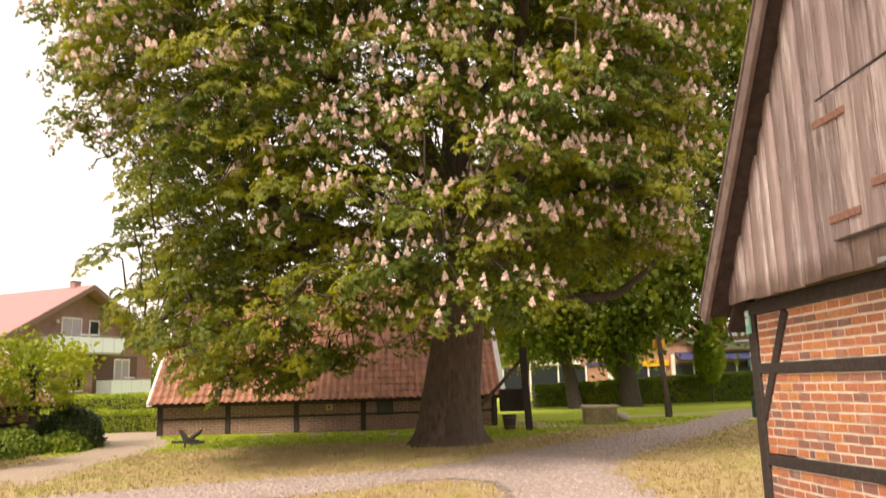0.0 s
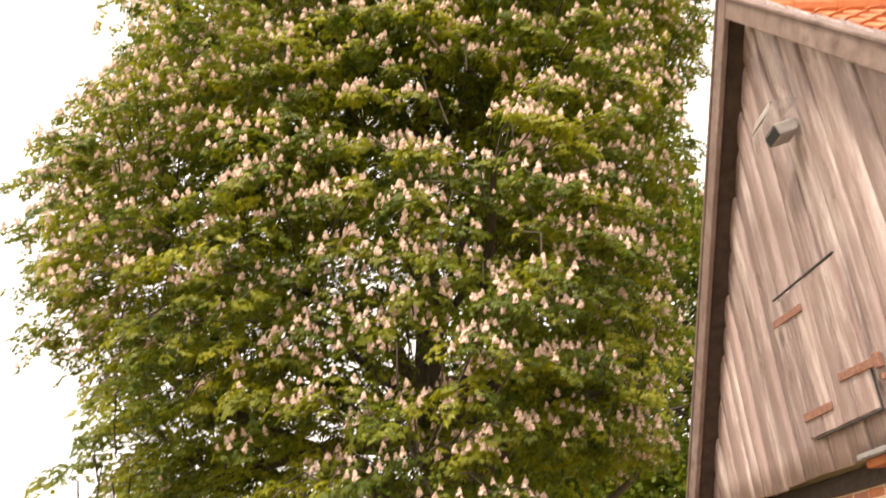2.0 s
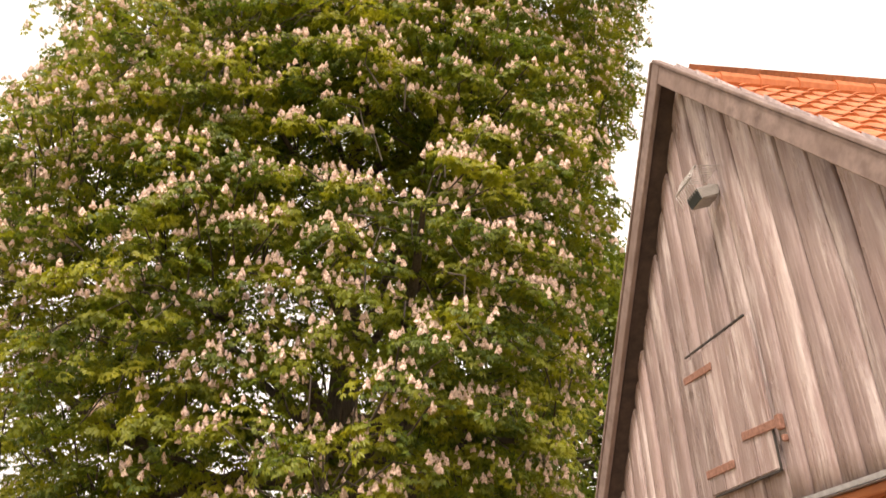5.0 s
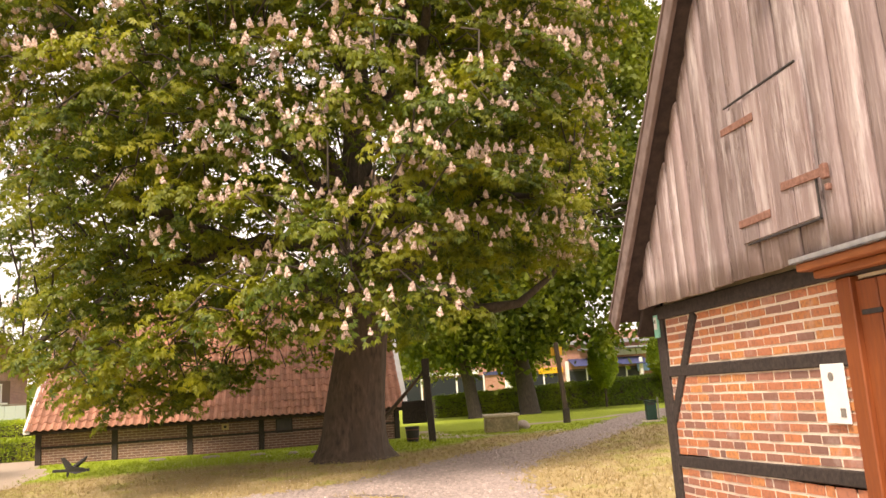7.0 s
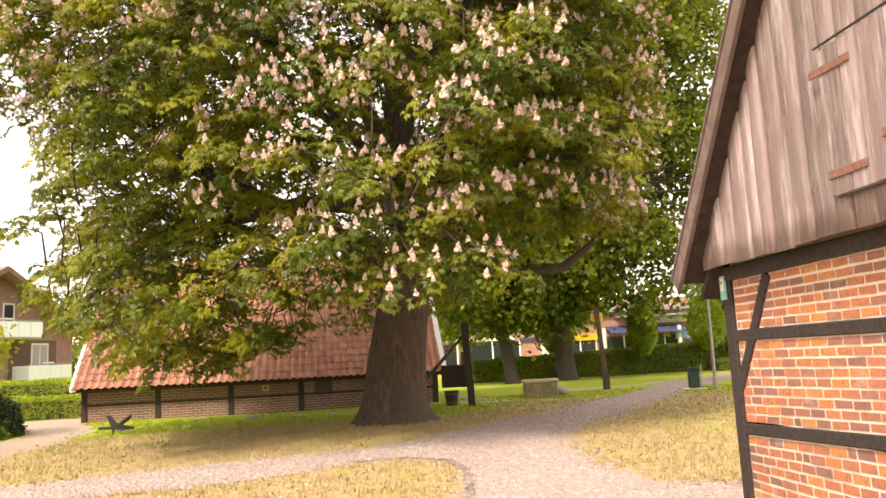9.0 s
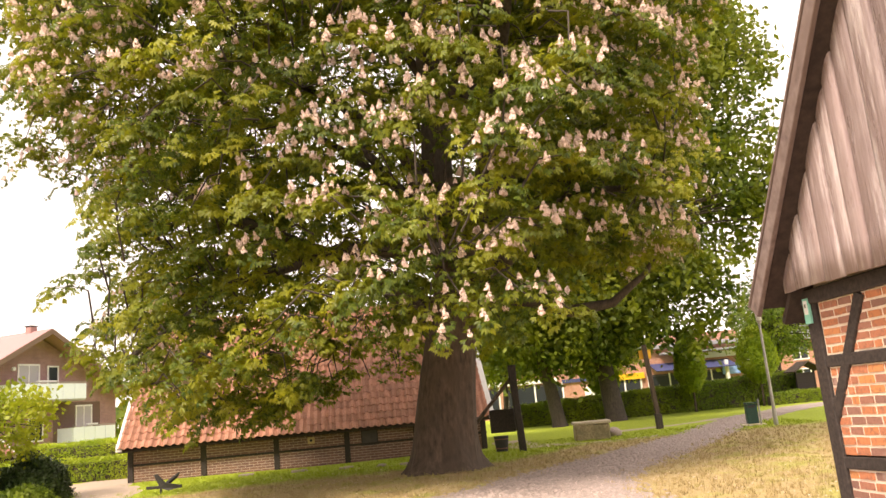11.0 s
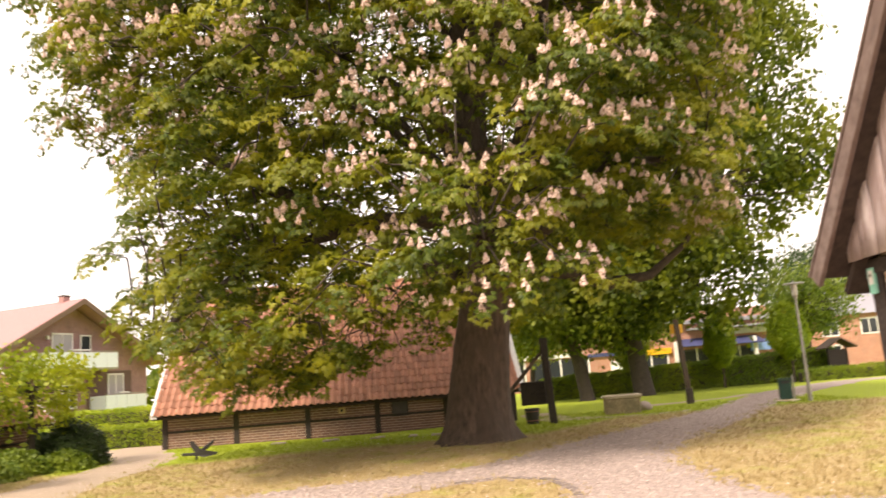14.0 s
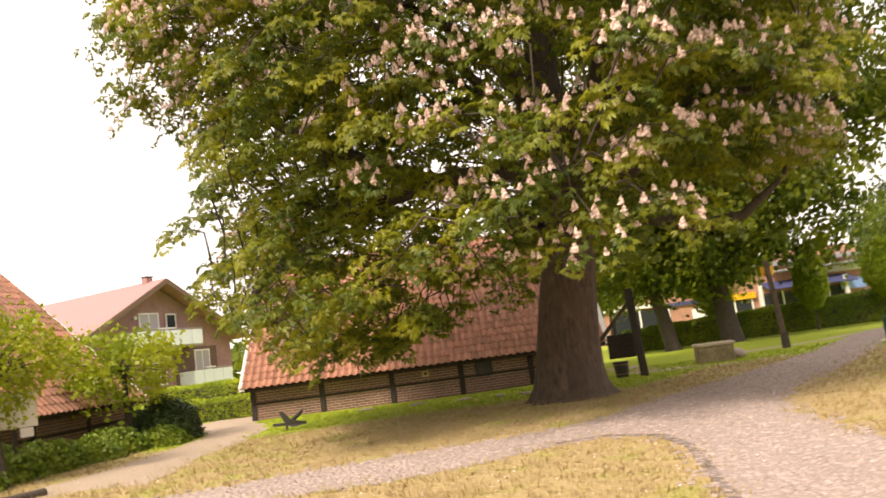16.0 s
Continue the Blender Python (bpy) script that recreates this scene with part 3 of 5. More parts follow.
    part("sheet", boxes((-0.055, -0.034, 7.36, 7.46, 1.88, 2.10), bevel=0.003), MINT, plate)
    part("panel", boxes((-0.060, -0.055, 7.38, 7.44, 1.96, 2.08)), PAPER, plate, "white field of the plate")
    part("symbol", boxes((-0.0635, -0.060, 7.395, 7.425, 2.02, 2.05)), INK, plate)
    # flood light with wire guard
    fl = put("flood_light", None, None, pose(WX - 0.205, 4.36, 4.43) @ Matrix.Scale(0.8, 4), "grey flood lamp in a wire guard on the gable", "lamp")
    part("bracket", boxes((-0.10, 0.0, -0.03, 0.03, -0.04, 0.04), bevel=0.006), STEEL, fl)
    hb = boxes((-0.27, -0.08, -0.11, 0.11, -0.10, 0.02), bevel=0.015)
    hb.transform(pose(0, 0, 0, 0, -18, 0))
    head = part("housing", hb, surface("grey_cast_housing", (0.20, 0.19, 0.18), (0.30, 0.29, 0.28), rough=0.5), fl)
    gb2 = boxes((-0.275, -0.262, -0.10, 0.10, -0.09, 0.01))
    gb2.transform(pose(0, 0, 0, 0, -18, 0))
    part("glass", gb2, GLASS, head)
    for k in range(9):
        yy = -0.15 + 0.3 * k / 8
        wv = tube([(-0.02, yy, 0.16), (-0.27, yy, 0.13), (-0.33, yy, -0.02), (-0.29, yy, -0.13)], [0.004] * 4, 5)
        put("guard_wire", tubes_mesh("guard_wire", [wv], STEEL), fl)
    for z in (0.14, 0.0):
        part("guard_bar", boxes((-0.335 if z < 0.1 else -0.26, -0.325 if z < 0.1 else -0.25, -0.16, 0.16, z - 0.005, z + 0.005)), STEEL, fl)
    return h, body


TIMBER_HOUSE, HOUSE_BODY = build_timber_house()

# ---------------------------------------------------------------- pantile roof used by the two low barns
def pantile_roof(parent, length, run, rise, x0, y0, z0, loose_rows):
    """Tiles on a slope from the eave line (x0.., y0, z0) back by run and up by rise."""
    L = math.hypot(run, rise)
    tw, nrow = 0.225, int(round(L / 0.31))
    th = L / nrow
    ncol = int(round(length / tw))
    tw = length / ncol
    prof = [(0.0, 0.01), (0.05, 0.05), (0.10, 0.055), (0.15, 0.018), (0.20, 0.0), (0.245, 0.012)]
    tv, tf = [], []
    for j in (0, 1):
        for px, pz in prof:
            tv.append((px, j * (th + 0.04), pz * 1.25 + (0.022 if j == 0 else 0.0)))
    for px, pz in prof:
        tv.append((px, 0.0, pz * 1.25 + 0.002))
    n = len(prof)
    for k in range(n - 1):
        tf += [(k, k + 1, n + k + 1, n + k), (2 * n + k, 2 * n + k + 1, k + 1, k)]
    one = mesh_of("tile", tv, tf, TILE)
    up, nr, xa = Vector((0, run, rise)).normalized(), Vector((0, -rise, run)).normalized(), Vector((1, 0, 0))
    r = np.random.default_rng(int(length * 10))
    V, Fc = [], []
    for j in range(nrow):
        for i in range(ncol):
            sag = 0.03 * math.sin(i * 0.21) * math.sin(j * 0.3)
            m = Matrix((xa, up, nr)).transposed().to_4x4()
            m.translation = Vector((x0, y0, z0)) + xa * (i * tw) + up * (j * th) + nr * (0.05 + sag + float(r.uniform(0, 0.012)))
            if j < loose_rows:
                put("tile", one, parent, m)
            else:
                k = len(V)
                V += [m @ Vector(p) for p in tv]
                Fc += [tuple(q + k for q in f) for f in tf]
    put("tile_field", mesh_of("tile_field", V, Fc, TILE_STUFF), parent, kind="stuff")


def low_barn(m, length, posts, wall_h, depth, loose_rows, label, window=None, vent=None):
    b = thing("low_barn", m, label, "barn")
    rise = depth / 2 * 0.98
    z0 = wall_h - 0.30
    part("wall", prism([(0.0, -0.25), (depth, -0.25), (depth, wall_h), (depth / 2, wall_h + rise - 0.1), (0.0, wall_h)], 0.02, length - 0.02), BARNBRICK, b, "brown brick infill with pale joints")
    for x in posts:
        part("post", boxes((x - 0.085, x + 0.085, -0.035, 0.02, -0.1, wall_h + 0.05), bevel=0.01), TIMBER, b)
    part("rail", beam((0, -0.012, wall_h * 0.45), (length * 0.5, -0.012, wall_h * 0.45), 0.05, 0.06), TIMBER, b)
    part("rail", beam((length * 0.5, -0.012, wall_h * 0.45), (length, -0.012, wall_h * 0.46), 0.05, 0.06), TIMBER, b)
    part("wall_plate", boxes((-0.1, length + 0.1, -0.05, 0.04, wall_h - 0.06, wall_h + 0.05)), TIMBER, b)
    part("plinth", boxes((0, length, -0.05, 0.03, -0.25, 0.02), bevel=0.01), MORTAR, b, "pale rendered plinth")
    for s in (0, 1):
        y0, ym = (-0.36, depth / 2) if s == 0 else (depth + 0.36, depth / 2)
        zz = wall_h + 0.06 - 0.36 * 0.98
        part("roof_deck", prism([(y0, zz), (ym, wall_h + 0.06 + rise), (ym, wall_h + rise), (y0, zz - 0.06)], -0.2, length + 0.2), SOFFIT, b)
        for x in (-0.25, length + 0.07):
            part("verge_board", prism([(y0 - 0.06 * (1 - 2 * s), zz + 0.10), (ym, wall_h + 0.24 + rise), (ym, wall_h + 0.14 + rise), (y0 - 0.06 * (1 - 2 * s), zz - 0.02)], x, x + 0.18), WHITE, b, "white painted verge board")
    pantile_roof(b, length + 0.4, depth / 2 + 0.38, (depth / 2 + 0.38) * 0.98, -0.2, -0.38, wall_h + 0.06 - 0.37 * 0.98, loose_rows)
    part("ridge", boxes((-0.2, length + 0.2, depth / 2 - 0.12, depth / 2 + 0.12, wall_h + rise + 0.05, wall_h + rise + 0.22), bevel=0.06), TILE, b)
    if window:
        x0, x1, z0, z1 = window
        w = part("window", boxes((x0, x1, -0.03, 0.01, z0, z1)), SHOPDARK, b, "small dark wooden shutter window")
        part("frame", boxes((x0 - 0.03, x0, -0.04, 0.0, z0, z1), (x1, x1 + 0.03, -0.04, 0.0, z0, z1), (x0 - 0.03, x1 + 0.03, -0.04, 0.0, z0 - 0.03, z0)), TIMBER, w)
    if vent:
        x, z = vent
        v = part("vent_plate", boxes((x - 0.11, x + 0.11, -0.05, 0.01, z - 0.10, z + 0.10), bevel=0.01), surface("ochre_plate", (0.5, 0.36, 0.16), (0.6, 0.46, 0.24)), b, "ochre plate with an owl hole")
        hb = cylinder_bm(0.045, 0.045, 0, 0.01, 10)
        hb.transform(pose(x, -0.05, z, 90, 0, 0))
        part("hole", hb, DARKIRON, v)
    return b


BARN_TURN = 4.5
low_barn(pose(-9.50, 25.56, -0.10, 0, 0, BARN_TURN), 11.15, (0.07, 2.25, 4.47, 6.67, 8.87, 11.05), 1.38, 8.0, 5,
         "long low brick barn with clay pantile roof and white verges", window=(7.15, 7.62, 0.60, 1.12), vent=(5.55, 0.88))
low_barn(pose(-12.6, 12.0, 0.0, 0, 0, 90), 12.0, (0.07, 2.4, 4.8, 7.2, 9.6, 11.93), 1.40, 8.4, 0,
         "brick shed with clay pantile roof behind shrubs")

# ---------------------------------------------------------------- trees
def rosette(n_leaves, n_leaflets, size, seed):
    """One shoot: palmate leaves round a bud; vertices and triangles."""
    r = np.random.default_rng(seed)
    V, T = [], []
    for a in range(n_leaves):
        az = 2 * math.pi * (a + r.uniform(-0.25, 0.25)) / n_leaves
        el = r.uniform(-0.35, 0.40)
        d = np.array([math.cos(az) * math.cos(el), math.sin(az) * math.cos(el), math.sin(el)])
        c = d * size * r.uniform(0.40, 0.95)
        side = np.array([-math.sin(az), math.cos(az), 0.0])
        out = np.array([math.cos(az), math.sin(az), 0.0])
        droop = r.uniform(0.45, 1.15)
        for k in range(n_leaflets):
            th = (k - (n_leaflets - 1) / 2) * (3.0 / max(n_leaflets - 1, 1))
            ln = size * (0.95 - 0.18 * abs(th)) * r.uniform(0.85, 1.15)
            ax = out * math.cos(th) + side * math.sin(th)
            ax = ax * math.cos(droop) + np.array([0, 0, -1.0]) * math.sin(droop)
            ac = np.cross(ax, [0, 0, 1.0])
            ac /= np.linalg.norm(ac) + 1e-9
            w = ln * 0.175
            mid = c + ax * ln * 0.62 + np.array([0, 0, ln * 0.10])
            i = len(V)
            V += [c, mid + ac * w, c + ax * ln, mid - ac * w]
            T += [(i, i + 1, i + 2), (i, i + 2, i + 3)]
    return np.array(V), np.array(T)


def leaf_spray(n, size, spread, seed):
    """A loose spray of single leaves."""
    r = np.random.default_rng(seed)
    V, T = [], []
    for _ in range(n):
        c = r.normal(0, spread, 3)
        ax = r.normal(0, 1, 3) + np.array([0, 0, -0.3])
        ax /= np.linalg.norm(ax)
        ac = np.cross(ax, r.normal(0, 1, 3))
        ac /= np.linalg.norm(ac) + 1e-9
        s = size * r.uniform(0.7, 1.3)
        i = len(V)
        V += [c, c + ax * s * 0.55 + ac * s * 0.32, c + ax * s, c + ax * s * 0.55 - ac * s * 0.32]
        T += [(i, i + 1, i + 2), (i, i + 2, i + 3)]
    return np.array(V), np.array(T)


def panicle(seed, h=0.140, r0=0.060):
    """An upright blossom candle: many small petals thronging a cone."""
    r = np.random.default_rng(seed)
    V, T = [], []
    for k in range(40):
        f = (k / 40) ** 1.15
        a = k * 2.4 + r.uniform(-0.4, 0.4)
        q = r0 * 1.05 * (1 - 0.86 * f ** 1.2) * r.uniform(0.6, 1.05)
        c = np.array([q * math.cos(a), q * math.sin(a), 0.02 + f * h + r.uniform(-0.012, 0.012)])
        out = np.array([math.cos(a), math.sin(a), 0.25]) + r.normal(0, 0.5, 3)
        u = np.cross(out, r.normal(0, 1, 3))
        u /= np.linalg.norm(u) + 1e-9
        w = np.cross(out, u)
        w /= np.linalg.norm(w) + 1e-9
        e = 0.026 * (1 - 0.45 * f) * r.uniform(0.7, 1.3)
        i = len(V)
        V += [c + u * e, c + w * e, c - u * e, c - w * e]
        T += [(i, i + 1, i + 2), (i, i + 2, i + 3)]
    return np.array(V), np.array(T)


def frames_for(normals, r):
    """Random turns whose z lies along the given directions."""
    z = normals / np.linalg.norm(normals, axis=1, keepdims=True)
    a = r.normal(0, 1, z.shape)
    x = np.cross(a, z)
    x /= np.linalg.norm(x, axis=1, keepdims=True)
    return np.stack([x, np.cross(z, x), z], -1)


def scatter(templates, places, turns, sizes, r):
    pick = r.integers(0, len(templates), len(places))
    VV, TT, n = [], [], 0
    for k, (v, t) in enumerate(templates):
        idx = np.nonzero(pick == k)[0]
        if not len(idx):
            continue
        w = np.einsum("nij,vj->nvi", turns[idx], v) * sizes[idx, None, None] + places[idx, None, :]
        VV.append(w.reshape(-1, 3))
        TT.append((t[None] + (n + np.arange(len(idx)) * len(v))[:, None, None]).reshape(-1, 3))
        n += len(idx) * len(v)
    return np.concatenate(VV), np.concatenate(TT)


def spaced(cands, gap, limit):
    """Picks candidates that keep a gap from one another."""
    got = np.empty((limit, 3))
    n = 0
    for c in cands:
        if n == limit:
            break
        if n == 0 or ((got[:n] - c) ** 2).sum(1).min() > gap * gap:
            got[n] = c
            n += 1
    return got[:n]


def chestnut():
    r = np.random.default_rng(11)
    base = Vector((0.0, 18.2, 0.10))
    tree = thing("horse_chestnut_tree", Matrix.Translation(base), "great flowering horse chestnut with cream-pink blossom candles", "tree")
    # trunk with root flare, leaning slightly
    prof = [(-0.15, 1.12), (0.0, 0.98), (0.12, 0.86), (0.3, 0.77), (0.6, 0.71), (1.0, 0.68), (1.5, 0.65), (2.1, 0.62), (2.8, 0.57), (3.4, 0.53), (4.0, 0.50), (5.0, 0.44), (6.5, 0.36)]
    V, Fq, S = [], [], 40
    for z, rad in prof:
        cx = 0.02 + 0.06 * max(z, 0.0) + 0.022 * min(max(z, 0.0), 4.0) ** 2
        for k in range(S):
            a = 2 * math.pi * k / S
            flare = max(0.0, 0.6 - z) / 0.6
            lump = 1 + 0.10 * flare * math.sin(5 * a + 0.7) + 0.035 * math.sin(9 * a + z * 0.6) + 0.02 * math.sin(17 * a - z) + 0.015 * r.uniform(-1, 1)
            V.append((cx + rad * lump * math.cos(a), rad * lump * math.sin(a), z))
    for i in range(len(prof) - 1):
        for k in range(S):
            k2 = (k + 1) % S
            Fq.append((i * S + k, i * S + k2, (i + 1) * S + k2, (i + 1) * S + k))
    put("trunk", mesh_of("trunk", V, Fq, BARK, True), tree, label="thick furrowed grey-brown trunk")

    # crown: reach by height and by side
    zs = np.array([1.6, 2.4, 3.3, 4.8, 6.4, 8.0, 9.5, 12.0, 14.5, 16.7, 18.7, 21.0, 23.0, 24.6])
    sides = {"left": [6.2, 7.2, 8.2, 7.8, 7.1, 8.7, 9.9, 9.8, 8.4, 6.7, 5.3, 3.7, 2.1, 0.7],
             "right": [4.6, 5.0, 5.4, 5.7, 5.9, 6.1, 6.4, 7.5, 8.1, 9.0, 9.4, 8.6, 6.2, 1.8],
             "front": [5.6, 6.2, 6.6, 6.9, 7.0, 7.0, 7.0, 6.8, 6.2, 5.7, 5.6, 4.6, 3.2, 0.9],
             "back": [5.6, 6.6, 7.2, 7.6, 7.8, 7.9, 7.9, 7.8, 7.5, 7.0, 6.2, 5.0, 3.4, 0.9]}

    def reach_at(a, z):
        c, q = np.cos(a), np.sin(a)
        w = {"left": np.clip(-c, 0, 1) ** 2, "right": np.clip(c, 0, 1) ** 2, "front": np.clip(-q, 0, 1) ** 2, "back": np.clip(q, 0, 1) ** 2}
        return sum(np.interp(z, zs, sides[k]) * w[k] for k in w)

    n = 40000
    z = r.uniform(1.6, 24.4, n)
    a = r.uniform(0, 2 * math.pi, n)
    f = np.sqrt(np.where(z > 10, r.uniform(0.06, 1.0, n), r.uniform(0.26, 1.0, n)))
    ruff = np.array([noise.noise(Vector((math.cos(q) * 2.1, math.sin(q) * 2.1, w * 0.33))) for q, w in zip(a, z)])
    R = reach_at(a, z) * (0.97 + 0.20 * ruff)
    P = np.stack([R * f * np.cos(a) + 0.2, R * f * np.sin(a), z], -1)
    rel = R * f
    # open space under the crown round the trunk, deeper in front and on the right
    floor_z = np.where(rel < 3.2, np.where(P[:, 1] < -1.0, 3.0, 3.9), 2.7) - 1.4 * np.clip(-np.cos(a) - 0.1, 0, 1) * (rel > 3.6)
    floor_z = np.where((np.cos(a) > 0.35) & (rel > 2.2), 4.1, floor_z)
    gaps = np.array([noise.noise(Vector((p[0] * 0.33 + 5, p[1] * 0.33, p[2] * 0.40))) for p in P])
    keep = (P[:, 2] > floor_z) & ((f > 0.84) | (r.uniform(0, 1, n) < np.where(z > 11, 0.75, 0.55))) & (gaps < np.where(z > 11, 0.36, 0.30))
    C = spaced(P[keep], 0.74, 2950)
    k = len(C)
    out = C - np.array([0.2, 0, 9.0])
    out[:, 2] *= 0.35
    out /= np.linalg.norm(out, axis=1, keepdims=True)
    depth = np.hypot(C[:, 0] - 0.2, C[:, 1]) / np.maximum(reach_at(np.arctan2(C[:, 1], C[:, 0] - 0.2), C[:, 2]), 0.5)
    places, norms, fp, fn, big = [], [], [], [], []
    for i in range(k):
        outer = depth[i] > 0.70 or C[i, 2] > 20
        m = int(r.integers(19, 28)) if outer else int(r.integers(10, 15))
        m = int(m * 0.55) if C[i, 1] > 3.0 else m
        rad = r.uniform(0.42, 0.85)
        # a shelf of shoots: a flat tuft that tips down towards its outer rim
        q = r.uniform(0, 1, m) ** 0.5
        az = r.uniform(0, 2 * math.pi, m)
        flat = np.stack([q * np.cos(az), q * np.sin(az), 0.34 * (1 - q * q) + r.uniform(-0.42, 0.08, m)], -1) * rad
        flat += np.outer(flat @ out[i], [0, 0, -0.45])
        lean = np.stack([q * np.cos(az), q * np.sin(az), np.full(m, 1.1)], -1)
        places.append(C[i] + flat)
        norms.append(lean + out[i] * 0.35)
        big.append(np.full(m, 1.0 if outer else 1.5))
        x, z = C[i, 0], C[i, 2]
        bloom = 0.15 if x < -2.0 and z < 6.5 else 0.4 if z < 3.6 else 1.0
        lush = noise.noise(Vector(C[i]) * 0.42 + Vector((7, 3, 1)))
        bloom *= 1.0 if lush > -0.15 else 0.5
        if outer and C[i, 1] < 3.0 and r.uniform() < bloom:
            up = np.nonzero((flat @ out[i] > -0.25 * rad) & (r.uniform(0, 1, m) < (r.uniform(0.7, 1.4) if x < -4 and z > 7 else r.uniform(0.45, 1.25))))[0]
            fp.append(C[i] + flat[up] + np.array([0, 0, 0.055]))
            fn.append(np.array([0, 0, 1.0]) + out[i] * 0.12 + r.normal(0, 0.10, (len(up), 3)))
    places, norms, fp, fn = np.concatenate(places), np.concatenate(norms), np.concatenate(fp), np.concatenate(fn)
    norms += r.normal(0, 0.2, norms.shape)
    tm = [rosette(6, 5, 0.112, s) for s in range(6)]
    Vl, Tl = scatter(tm, places, frames_for(norms, r), r.uniform(0.82, 1.22, len(places)) * np.concatenate(big), r)
    put("crown", array_mesh("crown", Vl, Tl, LEAF), tree, label="dense five to seven-fingered green leaves", kind="stuff")
    Vb, Tb = scatter([panicle(s) for s in range(5)], fp, frames_for(fn, r), r.uniform(0.6, 1.08, len(fp)), r)
    put("blossom", array_mesh("blossom", Vb, Tb, BLOSSOM), tree, label="cream-pink upright blossom candles", kind="stuff")
    # limbs: main ones to the middle of groups of clumps, branches from them to each clump
    tops = spaced(np.array([c for c in C if 0.45 < math.hypot(c[0], c[1]) / 8 < 0.85 or c[2] > 19]), 4.4, 24)
    fork = [Vector((0.35 + r.uniform(-0.2, 0.2), r.uniform(-0.2, 0.2), 3.2 + 0.35 * i)) for i in range(8)]
    limbs, nodes_at = [], []
    leader = [(0.32, 0, 5.5), (0.5, 0.1, 8.5), (0.3, 0.2, 12), (0.7, 0.1, 15.5), (0.5, 0.2, 19), (0.6, 0.2, 22.5)]
    for t in tops:
        t = Vector(t)
        if t.z > 9:
            q = min(max(t.z * 0.70 - 1.0, 4.0), 18.0)
            s = Vector((np.interp(q, [p[2] for p in leader], [p[0] for p in leader]), 0.1, q))
            r0 = 0.17 - 0.006 * q
        else:
            s = fork[int(r.integers(0, 8))]
            r0 = 0.24
        mid1 = s.lerp(t, 0.35) + Vector((r.uniform(-0.5, 0.5), r.uniform(-0.5, 0.5), 0.25 + 0.07 * (t - s).length))
        mid2 = s.lerp(t, 0.7) + Vector((r.uniform(-0.4, 0.4), r.uniform(-0.4, 0.4), 0.5 + 0.05 * (t - s).length))
        limbs.append(tube([s, mid1, mid2, t], [r0, r0 * 0.72, r0 * 0.45, r0 * 0.2], 8, 0.06, int(t.x * 50) % 97 + 1))
        nodes_at += [mid1, mid1.lerp(mid2, 0.5), mid2, t]
    nodes_np = np.array([tuple(p) for p in nodes_at] + leader)
    limbs.append(tube(leader, [0.42, 0.34, 0.26, 0.19, 0.12, 0.05], 10, 0.05, 3))
    # the long low limb reaching out beside the trunk
    limbs.append(tube([(0.5, 0, 3.2), (1.3, -0.1, 3.75), (2.2, -0.3, 3.55), (3.1, -0.4, 3.2), (4.0, -0.5, 3.3), (4.8, -0.6, 3.9), (5.5, -0.7, 4.9)], [0.26, 0.20, 0.17, 0.14, 0.10, 0.06, 0.025], 8, 0.06, 5))
    limbs.append(tube([(0.1, 0, 3.0), (-1.2, -0.6, 4.4), (-2.8, -1.4, 5.0), (-4.4, -2.4, 5.7), (-5.6, -3.0, 6.5)], [0.28, 0.22, 0.17, 0.12, 0.05], 8, 0.06, 6))
    for i, t in enumerate(C):
        j = ((nodes_np - t) ** 2).sum(1).argmin()
        s, t = Vector(nodes_np[j]), Vector(t)
        reach = 0.9
        if (t - s).length > reach:
            s = t + (s - t).normalized() * reach
        mid = s.lerp(t, 0.5) + Vector((r.uniform(-0.2, 0.2), r.uniform(-0.2, 0.2), 0.25))
        limbs.append(tube([s, mid, t, t + Vector(out[i]) * 0.2], [0.020, 0.016, 0.012, 0.005], 5))
    put("branching", tubes_mesh("limbs", limbs, BARK_DARK), tree, label="dark spreading limbs and branches", kind="stuff")
    return tree


chestnut()


